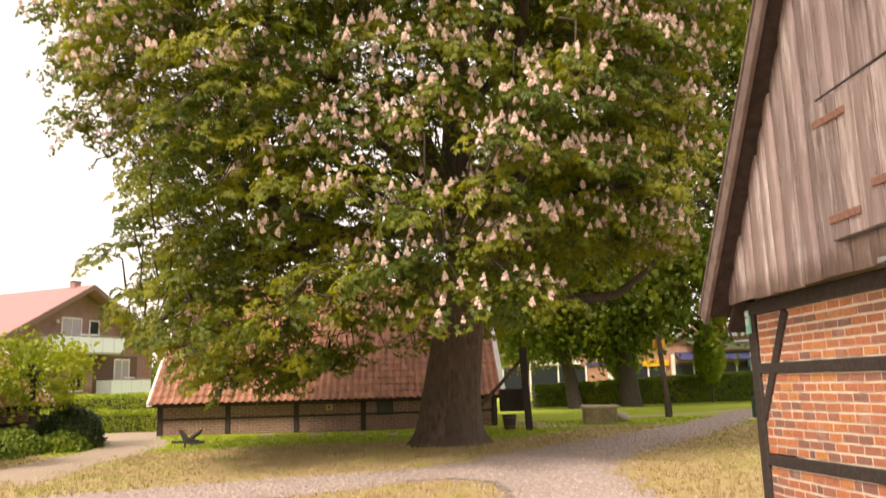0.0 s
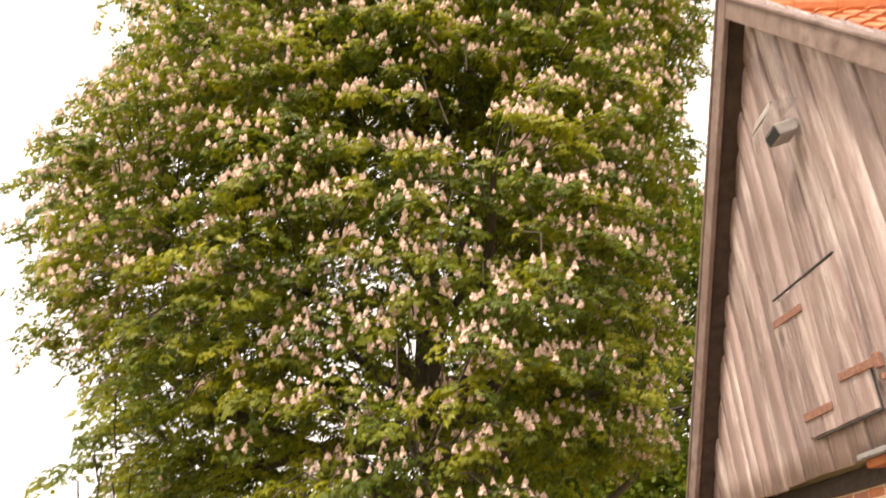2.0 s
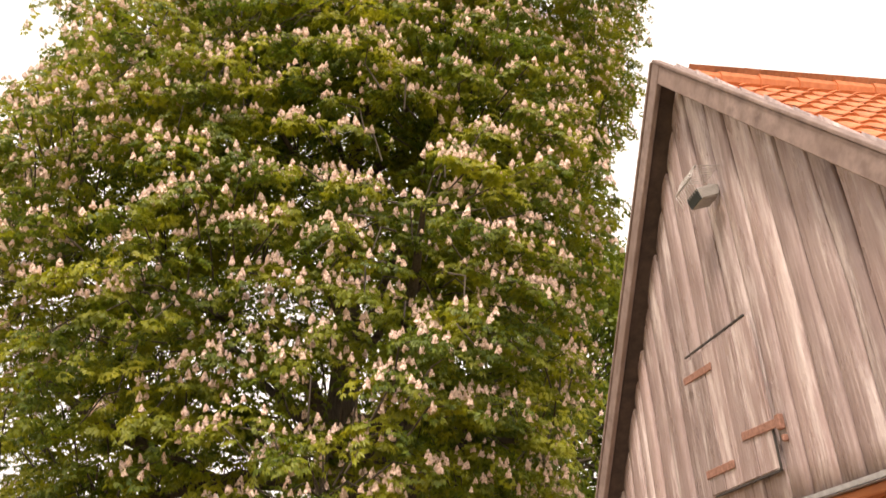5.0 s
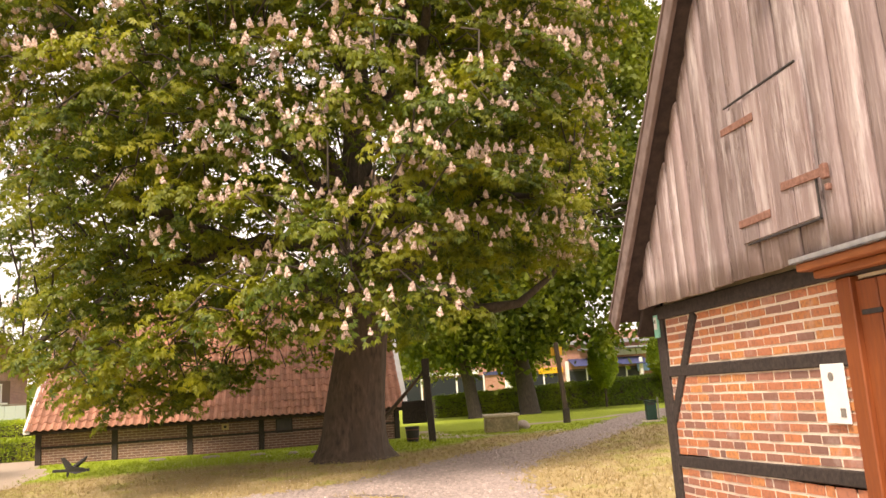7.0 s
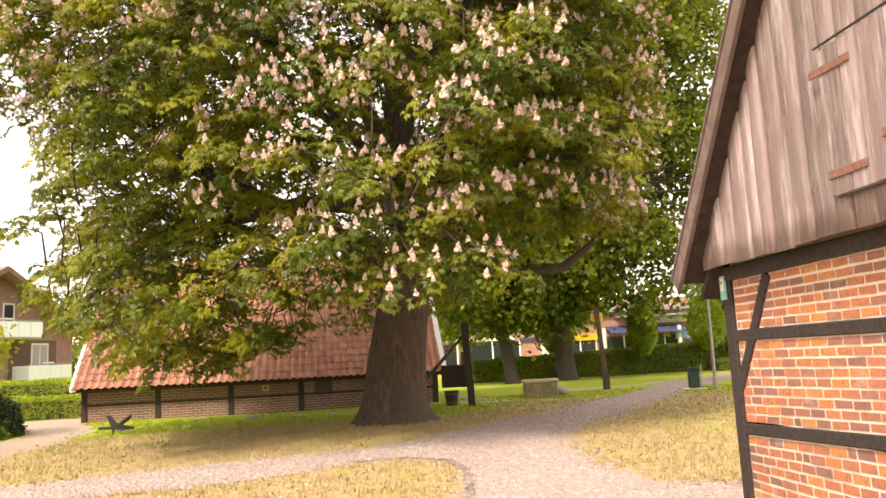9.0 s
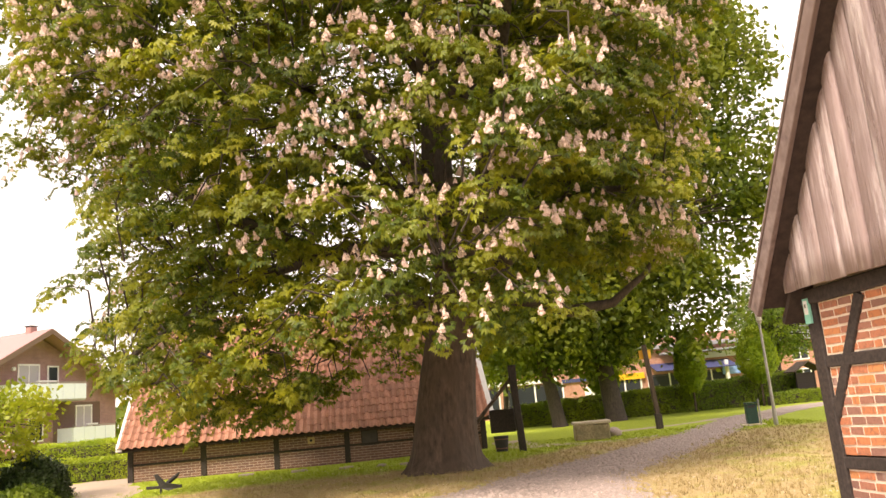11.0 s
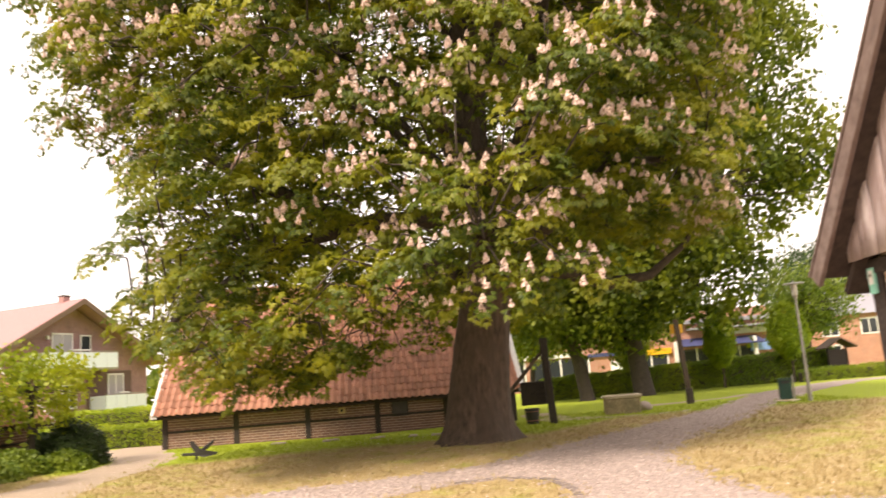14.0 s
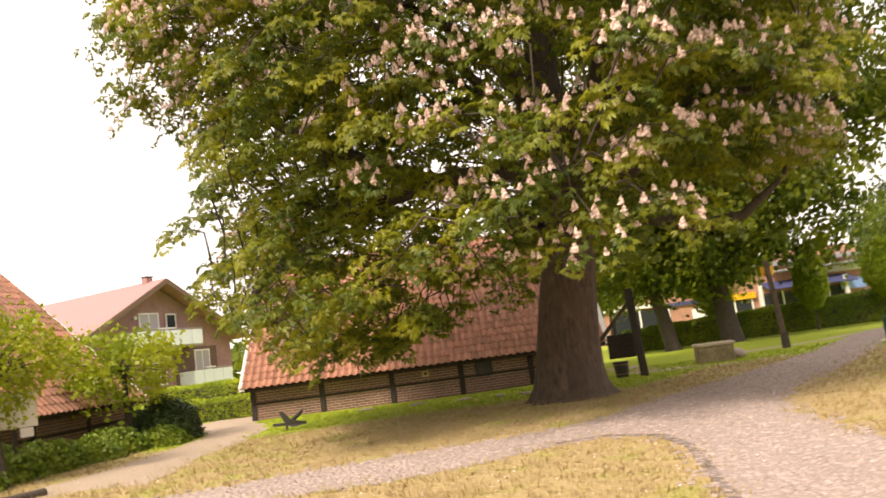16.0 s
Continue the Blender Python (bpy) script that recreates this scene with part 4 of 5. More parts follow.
def leafy_tree(name, base, trunk_r, trunk_h, lean, centre, radii, gap, count, size, mat, label, seed, density=1.0, hole=0.2, bark=None, category="tree", low_cut=None, square=1.0, boughs=70):
    """A tree with a tapered trunk, limbs and a crown of many small leaf sprays about an uneven ellipsoid."""
    r = np.random.default_rng(seed)
    bark = bark or BARK_DARK
    tree = thing(name, Matrix.Translation(base), label, category)
    cx, cy, cz = centre
    tp = [(0, 0, -0.1), (0, 0, 0.15), (lean[0] * 0.3, lean[1] * 0.3, trunk_h * 0.35), (lean[0] * 0.7, lean[1] * 0.7, trunk_h * 0.7), (lean[0], lean[1], trunk_h), (cx, cy, cz + radii[2] * 0.3)]
    v, f = tube(tp, [trunk_r * 1.5, trunk_r * 1.2, trunk_r, trunk_r * 0.9, trunk_r * 0.8, trunk_r * 0.2], 14, 0.04, seed)
    put("trunk", tubes_mesh("trunk", [(v, f)], bark), tree)
    n = 9000
    d = r.normal(0, 1, (n, 3))
    d /= np.linalg.norm(d, axis=1, keepdims=True)
    d = np.sign(d) * np.abs(d) ** square
    q = r.uniform(0.35, 1.0, n) ** 0.5
    ruff = np.array([noise.noise(Vector(p * 1.7) + Vector((seed, 0, 0))) for p in d])
    P = d * np.array(radii) * (q * (1 + 0.22 * ruff))[:, None] + np.array(centre)
    holes = np.array([noise.noise(Vector(p / (0.35 * max(radii))) + Vector((0, seed, 0))) for p in P])
    keep = holes < hole
    if low_cut is not None:
        keep &= P[:, 2] > low_cut
    C = spaced(P[keep], gap, count)
    places, norms = [], []
    for c in C:
        m = max(3, int(r.integers(8, 14) * density))
        dd = r.normal(0, 1, (m, 3))
        places.append(c + dd * gap * 0.36)
        norms.append(dd + np.array([0, 0, 0.5]))
    places, norms = np.concatenate(places), np.concatenate(norms)
    tm = [leaf_spray(11, size, size * 1.15, s + seed) for s in range(5)]
    V, T = scatter(tm, places, frames_for(norms, r), r.uniform(0.8, 1.3, len(places)), r)
    put("crown", array_mesh("crown", V, T, mat), tree, kind="stuff")
    s0 = Vector((lean[0], lean[1], trunk_h))
    limbs = []
    for c in C[:: max(1, len(C) // boughs)]:
        t = Vector(c)
        limbs.append(tube([s0.lerp(Vector(centre), float(r.uniform(0, 0.7))), s0.lerp(t, 0.55) + Vector((0, 0, 0.12 * radii[2])), t], [trunk_r * 0.28, trunk_r * 0.16, trunk_r * 0.04], 6))
    put("branching", tubes_mesh("limbs", limbs, bark), tree, kind="stuff")
    return tree


leafy_tree("park_tree", (8.9, 38.9, 0), 0.42, 6.0, (-0.7, 0), (1.7, 0.5, 15.0), (8.0, 6.0, 12.2), 1.2, 640, 0.30, LEAF_FINE, "tall broad-leaved tree with small dark leaves and dark limbs", 21, 1.35, -0.06, low_cut=3.6, square=0.92, boughs=170)
leafy_tree("park_tree", (6.1, 38.7, 0), 0.30, 5.0, (-0.8, 0), (0.0, 0.5, 7.8), (4.8, 4.6, 5.6), 1.1, 360, 0.28, LEAF_FINE, "leaning tree with a dark slender trunk", 22, 1.4, 0.15, low_cut=3.0, square=0.8, boughs=90)
leafy_tree("park_tree", (4.5, 47.5, 0), 0.16, 2.5, (0.1, 0), (0.2, 0, 5.0), (3.2, 2.4, 2.9), 0.8, 160, 0.17, LEAF_YELLOW, "young tree with bright yellow-green leaves", 23, 1.0, 0.3)
leafy_tree("park_tree", (11.0, 49.0, 0), 0.16, 2.5, (0.1, 0), (0.2, 0, 4.8), (2.6, 2.4, 2.6), 0.8, 130, 0.17, LEAF_YELLOW, "young tree with bright yellow-green leaves", 24, 1.0, 0.3)
leafy_tree("park_tree", (24.0, 54.0, 0), 0.3, 4.0, (0.2, 0), (0.3, 0, 4.7), (2.7, 2.5, 2.2), 0.9, 100, 0.20, LEAF_SHRUB, "leafy tree beside the shops", 25, 1.0, 0.25)
leafy_tree("park_tree", (34.0, 70.0, 0), 0.35, 4.0, (0.2, 0), (0.3, 0, 7.0), (6.0, 4.0, 4.0), 1.2, 160, 0.24, LEAF_DARK, "dark tree behind the houses", 26, 1.0, 0.3)
leafy_tree("fruit_tree", (-11.15, 21.0, 0), 0.085, 1.9, (-0.05, 0), (-0.2, -0.1, 2.15), (1.75, 1.45, 0.85), 0.55, 46, 0.13, LEAF_YELLOW, "small fruit tree with loose yellow-green leaves", 27, 0.85, -0.02)
leafy_tree("fruit_tree", (-10.7, 15.4, 0), 0.08, 1.9, (-0.25, 0), (-0.2, 0, 2.3), (1.3, 1.3, 0.9), 0.42, 90, 0.10, LEAF_YELLOW, "small fruit tree with sparse yellow-green leaves", 28, 0.7, 0.15)
leafy_tree("park_tree", (-15.0, 46.0, 0), 0.12, 1.8, (0, 0), (0, 0, 3.0), (1.5, 1.2, 1.3), 0.6, 60, 0.14, LEAF_YELLOW, "small yellow-green tree beside the house", 30, 0.9, 0.4)


def clipped_tree(x, y, z0, z1, w, seed):
    """A tall clipped crown on a thin stem."""
    r = np.random.default_rng(seed)
    t = thing("clipped_tree", Matrix.Translation((x, y, 0)), "clipped hornbeam with a tall rounded crown on thin stem", "tree", "clipped trees along the hedge")
    put("trunk", tubes_mesh("trunk", [tube([(0, 0, -0.05), (0.02, 0, 0.7), (0, 0, z0 + 0.3)], [0.06, 0.05, 0.045], 8)], BARK), t)
    n = 1900
    a, q = r.uniform(0, 2 * math.pi, n), r.uniform(0, 1, n)
    prof = np.clip(np.minimum(1.0, (q + 0.12) * 2.6) * np.sqrt(np.clip(1.02 - q ** 3.2, 0, 1)), 0.05, 1)
    rad = w * prof * r.uniform(0.82, 1.03, n)
    P = np.stack([rad * np.cos(a), rad * np.sin(a), z0 + q * (z1 - z0)], -1)
    N = np.stack([np.cos(a), np.sin(a), 0.4 + 0 * a], -1)
    V, T = scatter([leaf_spray(7, 0.12, 0.08, s) for s in range(4)], P, frames_for(N, r), r.uniform(0.8, 1.2, n), r)
    put("crown", array_mesh("crown", V, T, LEAF_BRIGHT), t, kind="stuff")
    return t


clipped_tree(13.7, 41.4, 1.15, 3.95, 0.72, 1)
clipped_tree(17.4, 41.6, 1.35, 4.05, 0.95, 2)
clipped_tree(9.8, 44.5, 1.2, 3.6, 0.8, 3)


def hedge(a, b, w, h0, h1, mat, label, seed, leaf=0.10, dens=70):
    """A clipped hedge: a leafy skin over a dark core."""
    r = np.random.default_rng(seed)
    a, b = Vector((*a, 0)), Vector((*b, 0))
    L = (b - a).length
    ang = math.atan2(b.y - a.y, b.x - a.x)
    t = thing("hedge", Matrix.Translation(a) @ Matrix.Rotation(ang, 4, "Z"), label, "hedge")
    core = bmesh.new()
    vs = [core.verts.new(p) for p in [(0, -w / 2 + .1, -.05), (L, -w / 2 + .1, -.05), (L, w / 2 - .1, -.05), (0, w / 2 - .1, -.05), (0, -w / 2 + .1, h0 - .1), (L, -w / 2 + .1, h1 - .1), (L, w / 2 - .1, h1 - .1), (0, w / 2 - .1, h0 - .1)]]
    for f in ((0, 1, 5, 4), (1, 2, 6, 5), (2, 3, 7, 6), (3, 0, 4, 7), (4, 5, 6, 7)):
        core.faces.new([vs[i] for i in f])
    part("core", core, BARK_DARK, t)
    n = int(L * (2 * max(h0, h1) + w) * dens)
    x = r.uniform(0, L, n)
    h = h0 + (h1 - h0) * x / L
    u = r.uniform(0, 1, n) * (2 * h + w)
    bulge = 0.025 * np.sin(x * 2.3 + seed) + 0.02 * np.sin(x * 5.1)
    y = np.where(u < h, -w / 2 - bulge, np.where(u < h + w, u - h - w / 2, w / 2 + bulge))
    z = np.where(u < h, u, np.where(u < h + w, h + bulge, 2 * h + w - u))
    N = np.where((u < h)[:, None], np.array([0, -1, 0.3]), np.where((u < h + w)[:, None], np.array([0, 0, 1.0]), np.array([0, 1, 0.3])))
    P = np.stack([x, y, z], -1) + r.normal(0, 0.025, (n, 3))
    V, T = scatter([leaf_spray(6, leaf * 0.8, leaf * 0.6, s) for s in range(4)], P, frames_for(N + r.normal(0, 0.4, N.shape), r), r.uniform(0.8, 1.3, n), r)
    put("leaves", array_mesh("leaves", V, T, mat), t, kind="stuff")
    return t


hedge((4.4, 41.9), (20.3, 43.2), 0.9, 1.05, 1.62, LEAF_HEDGE, "long clipped green hedge along the street", 41, 0.09, 170)
hedge((17.4, 40.9), (22.6, 41.6), 0.6, 0.55, 0.6, LEAF_HEDGE, "low clipped green hedge beside the path", 42, 0.085, 170)
hedge((-17.0, 29.6), (-8.6, 28.6), 0.9, 0.72, 0.72, LEAF_BRIGHT, "low clipped green hedge beside the barn", 43, 0.07, 220)
hedge((-20.0, 35.0), (-8.0, 34.0), 1.0, 1.25, 1.25, LEAF_BRIGHT, "taller clipped green hedge before the house", 44, 0.08, 160)


def bush(x, y, rx, rz, mat, label, seed, leaf=0.08, n=1500, name="bush"):
    r = np.random.default_rng(seed)
    t = thing(name, Matrix.Translation((x, y, float(ground_z(x, y)))), label, "bush")
    d = r.normal(0, 1, (n, 3))
    d /= np.linalg.norm(d, axis=1, keepdims=True)
    d[:, 2] = np.abs(d[:, 2]) * 1.0
    ruff = np.array([noise.noise(Vector(p * 2.2) + Vector((seed, 1, 2))) for p in d])
    P = d * np.array([rx, rx, rz]) * (r.uniform(0.55, 1.0, n) ** 0.4 * (1 + 0.25 * ruff))[:, None]
    V, T = scatter([leaf_spray(8, leaf, leaf, s) for s in range(4)], P, frames_for(d + np.array([0, 0, 0.3]), r), r.uniform(0.8, 1.3, n), r)
    put("leaves", array_mesh("leaves", V, T, mat), t, kind="stuff")
    st = [tube([(0, 0, 0), tuple(p * 0.5), tuple(p * 0.9)], [0.03, 0.02, 0.008], 5) for p in P[:14]]
    put("stems", tubes_mesh("stems", st, BARK_DARK), t)
    return t


bush(-10.55, 21.9, 0.88, 1.12, LEAF_DARK, "round clipped dark evergreen bush", 51, 0.06, 2600)
bush(-11.7, 22.8, 0.7, 0.85, LEAF_DARK, "dark evergreen bush against the shed", 58, 0.06, 1600)
for k, (bx, by, br, bz) in enumerate([(-11.0, 19.8, 0.75, 0.55), (-10.9, 18.6, 0.7, 0.45), (-11.2, 17.4, 0.8, 0.6), (-10.2, 20.7, 0.55, 0.38), (-11.3, 16.0, 0.8, 0.65), (-11.0, 14.6, 0.7, 0.6)]):
    tagged(bush(bx, by, br, bz, LEAF_SHRUB, "low loose green shrub at the shed wall", 60 + k, 0.09, 750, "shrub"), group="shrubs at the shed")

# ---------------------------------------------------------------- things on the green
def build_well():
    """Draw well with a sweep: post, slanting pole and a tarred tub."""
    w = thing("well_sweep", pose(2.3, 23.6, float(ground_z(2.3, 23.6))), "old draw well with a dark post, slanting pole and tub", "well")
    part("post", beam((0.10, 0, -0.05), (-0.02, 0, 2.42), 0.20, 0.20, 0.02, up=(0, 1, 0)), TIMBER, w)
    part("post_fork", boxes((-0.12, 0.10, -0.13, -0.10, 1.85, 2.45), bevel=0.01), TIMBER, w)
    pole = [(-1.42, -0.06, 0.66), (-0.8, -0.06, 1.30), (-0.12, -0.04, 2.02), (0.0, -0.03, 2.18)]
    put("sweep_pole", tubes_mesh("sweep_pole", [tube(pole, [0.065, 0.055, 0.045, 0.04], 10, 0.05, 2)], BARK), w, label="slanting grey-brown pole")
    cw = boxes((-1.52, -1.28, -0.16, 0.06, 0.52, 0.80), bevel=0.05)
    part("counterweight", cw, BARK_DARK, w)
    tub = cylinder_bm(0.17, 0.22, 0.02, 0.46, 18, (-0.47, 0.35))
    t = part("tub", tub, DARKIRON, w, "dark tarred wooden tub")
    for z in (0.10, 0.36):
        part("hoop", cylinder_bm(0.196 + 0.05 * (z - 0.1), 0.199 + 0.05 * (z - 0.1), z, z + 0.03, 18, (-0.47, 0.35)), RUST, t)
    part("crosspiece", boxes((-0.75, 0.0, 0.30, 0.38, 0.55, 1.22), bevel=0.02), TIMBER, w, "dark windlass box")


def build_trough():
    t = thing("stone_trough", pose(5.05, 26.6, float(ground_z(5.05, 26.6)), 0, 0, -6), "mossy yellow sandstone well curb on grass", "trough")
    bm = boxes((-0.56, 0.56, -0.42, 0.42, -0.03, 0.52), bevel=0.05)
    for v in bm.verts:
        n = noise.noise(v.co * 3.0)
        v.co += Vector((n, noise.noise(v.co * 2.3 + Vector((3, 0, 0))), 0)) * 0.03
    body = part("body", bm, STONE, t)
    part("rim", boxes((-0.60, 0.60, -0.46, -0.30, 0.50, 0.60), (-0.60, 0.60, 0.30, 0.46, 0.50, 0.60), (-0.60, -0.44, -0.30, 0.30, 0.50, 0.60), (0.44, 0.60, -0.30, 0.30, 0.50, 0.60), bevel=0.02), surface("pale_worn_sandstone", (0.36, 0.30, 0.20), (0.52, 0.45, 0.33), grain=20, bump=0.4), t, "paler worn stone rim")
    s = thing("field_stone", pose(5.95, 27.3, 0.0), "grey field stone beside the well curb", "stone")
    bs = bmesh.new()
    bmesh.ops.create_icosphere(bs, subdivisions=2, radius=0.26)
    for v in bs.verts:
        v.co *= 1 + 0.25 * noise.noise(v.co * 4)
        v.co.z = v.co.z * 0.7 + 0.12
    part("body", bs, GRAVEL, s, smooth=True)


def build_plough():
    """Old iron plough on the lawn before the barn."""
    p = thing("old_plough", pose(-6.85, 20.5, float(ground_z(-6.85, 20.5))), "rusty dark iron plough set out on the lawn", "plough")
    part("beam", beam((-0.35, 0, 0.17), (0.50, 0, 0.15), 0.06, 0.07, 0.01), DARKIRON, p)
    sh = bmesh.new()
    pts = [(-0.16, -0.05, 0.47), (-0.08, -0.06, 0.48), (0.12, -0.08, 0.26), (0.40, -0.06, 0.20), (0.46, -0.05, 0.12), (0.20, -0.09, 0.08), (0.0, -0.07, 0.14)]
    f = [sh.verts.new(q) for q in pts]
    bk = [sh.verts.new((x + 0.01, y + 0.05, z)) for x, y, z in pts]
    sh.faces.new(f)
    sh.faces.new(bk[::-1])
    for i in range(7):
        j = (i + 1) % 7
        sh.faces.new((f[i], bk[i], bk[j], f[j]))
    bmesh.ops.recalc_face_normals(sh, faces=sh.faces[:])
    part("mouldboard", sh, DARKIRON, p)
    put("handle", tubes_mesh("handle", [tube([(0.05, 0.02, 0.16), (0.22, 0.05, 0.30), (0.36, 0.07, 0.40), (0.42, 0.08, 0.47)], [0.06, 0.055, 0.045, 0.02], 8)], DARKIRON), p)
    part("foot", beam((0.0, 0, -0.06), (0.0, 0, 0.2), 0.05, 0.05, 0.008, up=(0, 1, 0)), DARKIRON, p)


def build_edging():
    """Stone setts along the rounded end of the grass island."""
    e = put("island_edging", None, None, None, "dark stone setts edging the grass island", "edging", kind="structure")
    line = [(-0.6, 12.3), (0.2, 12.45), (0.75, 12.0), (0.92, 11.0), (0.80, 9.6), (0.62, 7.5), (0.4, 5.5)]
    sett = None
    r = np.random.default_rng(8)
    for (x0, y0), (x1, y1) in zip(line, line[1:]):
        d = math.hypot(x1 - x0, y1 - y0)
        k = int(d / 0.2)
        for i in range(k):
            t = (i + 0.5) / k
            if sett is None:
                o = part("sett", boxes((-0.09, 0.09, -0.06, 0.06, -0.05, 0.018), bevel=0.008), surface("dark_sett", (0.12, 0.095, 0.085), (0.23, 0.19, 0.17), vary=0.25), e)
                sett = o.data
            else:
                o = put("sett", sett, e)
            x, y = x0 + (x1 - x0) * t, y0 + (y1 - y0) * t
            o.matrix_basis = pose(x, y, float(ground_z(x, y)) + float(r.uniform(-0.004, 0.004)), 0, 0, math.degrees(math.atan2(y1 - y0, x1 - x0)) + float(r.uniform(-6, 6)))


def build_street_things():
    b = thing("litter_bin", pose(10.1, 25.85, float(ground_z(10.1, 25.85)), 0, 0, -12), "dark green sheet-metal litter bin on a steel post", "bin")
    body = part("body", boxes((-0.19, 0.15, -0.16, 0.16, 0.06, 0.66), bevel=0.02), BINGREEN, b)
    part("lid", boxes((-0.21, 0.17, -0.18, 0.18, 0.68, 0.71), bevel=0.01), BINGREEN, body)
    part("opening", boxes((-0.14, 0.10, -0.165, -0.155, 0.55, 0.63)), DARKIRON, body)
    part("post", cylinder_bm(0.028, 0.028, -0.25, 0.80, 10, (0.21, -0.12)), STEEL, b, "grey steel post")
    part("slab", boxes((-0.35, 0.35, -0.25, 0.25, -0.02, 0.035), bevel=0.01), MORTAR, b, "small concrete slab")
    l = thing("street_lamp", pose(10.46, 25.04, float(ground_z(10.46, 25.04))), "slim grey steel street lamp with a flat disc over its lantern", "street lamp")
    part("mast", cylinder_bm(0.055, 0.035, -0.05, 3.3, 12), STEEL, l)
    part("collar", cylinder_bm(0.07, 0.065, -0.02, 0.45, 12), STEEL, l)
    hd = part("lantern", cylinder_bm(0.085, 0.10, 3.24, 3.58, 14), surface("frosted_lamp_glass", (0.55, 0.54, 0.52), (0.66, 0.65, 0.63), rough=0.25, bump=0.0), l, "pale glass cylinder of the lantern")
    part("socket", cylinder_bm(0.06, 0.09, 3.14, 3.24, 14), STEEL, hd)
    part("disc", cylinder_bm(0.33, 0.30, 3.60, 3.63, 24), STEEL, l, "flat round reflector disc")
    part("finial", cylinder_bm(0.03, 0.02, 3.63, 3.72, 10), STEEL, l)
    p = thing("wooden_post", pose(7.97, 28.9, 0.0), "tall weathered wooden post with a yellow sign", "post")
    part("post", beam((0.04, 0, -0.05), (-0.17, 0, 3.0), 0.15, 0.15, 0.015, up=(0, 1, 0)), BARK, p)
    part("base_sleeve", boxes((-0.10, 0.13, -0.10, 0.10, -0.03, 0.55), bevel=0.02), BARK_DARK, p)
    part("sign", boxes((-0.36, 0.08, 0.08, 0.11, 2.50, 2.82), bevel=0.01), YELLOW, p, "small yellow sign")
    # small roofed notice stand
    n = thing("roofed_notice_stand", pose(20.1, 42.2, 0.0, 0, 0, 12), "small dark wooden notice stand with a pitched roof", "notice stand")
    for x in (-0.55, 0.55):
        part("post", boxes((x - 0.05, x + 0.05, -0.05, 0.05, -0.02, 1.65), bevel=0.01), TIMBER, n)
    part("board", boxes((-0.5, 0.5, -0.03, 0.03, 0.5, 1.5), bevel=0.01), TIMBER, n)
    for s in (-1, 1):
        part("roof_side", beam((s * 0.95, 0, 1.58), (0, 0, 2.08), 0.9, 0.06, 0.0, up=(0, 0, 1)), BARK, n)
    y = thing("yellow_sign", pose(18.8, 44.5, 0), "yellow sign on a thin steel post", "sign")
    part("post", cylinder_bm(0.025, 0.025, -0.02, 2.4, 8), STEEL, y)
    part("board", boxes((-0.35, 0.35, -0.03, 0.0, 1.85, 2.25), bevel=0.01), YELLOW, y)
    # white information board by the shrubs
    i = thing("information_board", pose(-10.85, 16.0, float(ground_z(-10.85, 16.0)), 0, 0, 28), "white information board on a post among shrubs", "sign")
    part("post", boxes((-0.04, 0.04, 0.0, 0.06, -0.02, 1.1), bevel=0.008), TIMBER, i)
    part("board", boxes((-0.55, 0.42, -0.03, 0.0, 1.05, 1.72), bevel=0.01), PAPER, i)
    part("leaflet", boxes((0.10, 0.34, -0.034, -0.031, 0.86, 1.04)), PAPER, i)
    e = thing("bed_edging", pose(-9.2, 12.4, 0, 0, 0, 70), "dark log edging of the shrub bed", "edging")
    put("log", tubes_mesh("log", [tube([(-2.2, 0, 0.05), (-0.5, 0.1, 0.06), (1.3, 0.0, 0.05)], [0.09, 0.085, 0.08], 8, 0.05)], BARK_DARK), e)
    for k, (gx, gy) in enumerate(((-5.6, 24.1), (-4.0, 23.6), (-2.6, 22.9), (-1.6, 22.4), (-0.9, 22.0))):
        st = thing("flat_stone", pose(gx, gy, float(ground_z(gx, gy)), 0, 0, 30 * k), "flat grey stone in the grass strip", "stone", "stones along the barn")
        part("body", boxes((-0.22, 0.22, -0.12, 0.12, -0.02, 0.06), bevel=0.03), GRAVEL, st)


build_edging()
build_well()
build_trough()
build_plough()
build_street_things()


# ---------------------------------------------------------------- houses beyond
def window(parent, x0, x1, z0, z1, y, bars=1, glass=GLASS):
    """A framed window in a wall that faces -y of its house."""
    w = part("window", boxes((x0, x1, y - 0.02, y + 0.02, z0, z1)), glass, parent)
    fr = [(x0 - .05, x0 + .04, y - .05, y + .02, z0, z1), (x1 - .04, x1 + .05, y - .05, y + .02, z0, z1), (x0 - .05, x1 + .05, y - .05, y + .02, z1 - .04, z1 + .06), (x0 - .05, x1 + .05, y - .05, y + .02, z0 - .06, z0 + .04)]
    for k in range(bars):
        xm = x0 + (x1 - x0) * (k + 1) / (bars + 1)
        fr.append((xm - .035, xm + .035, y - .045, y + .02, z0, z1))
    part("frame", boxes(*fr), WHITE, w, "white window frame")
    return w


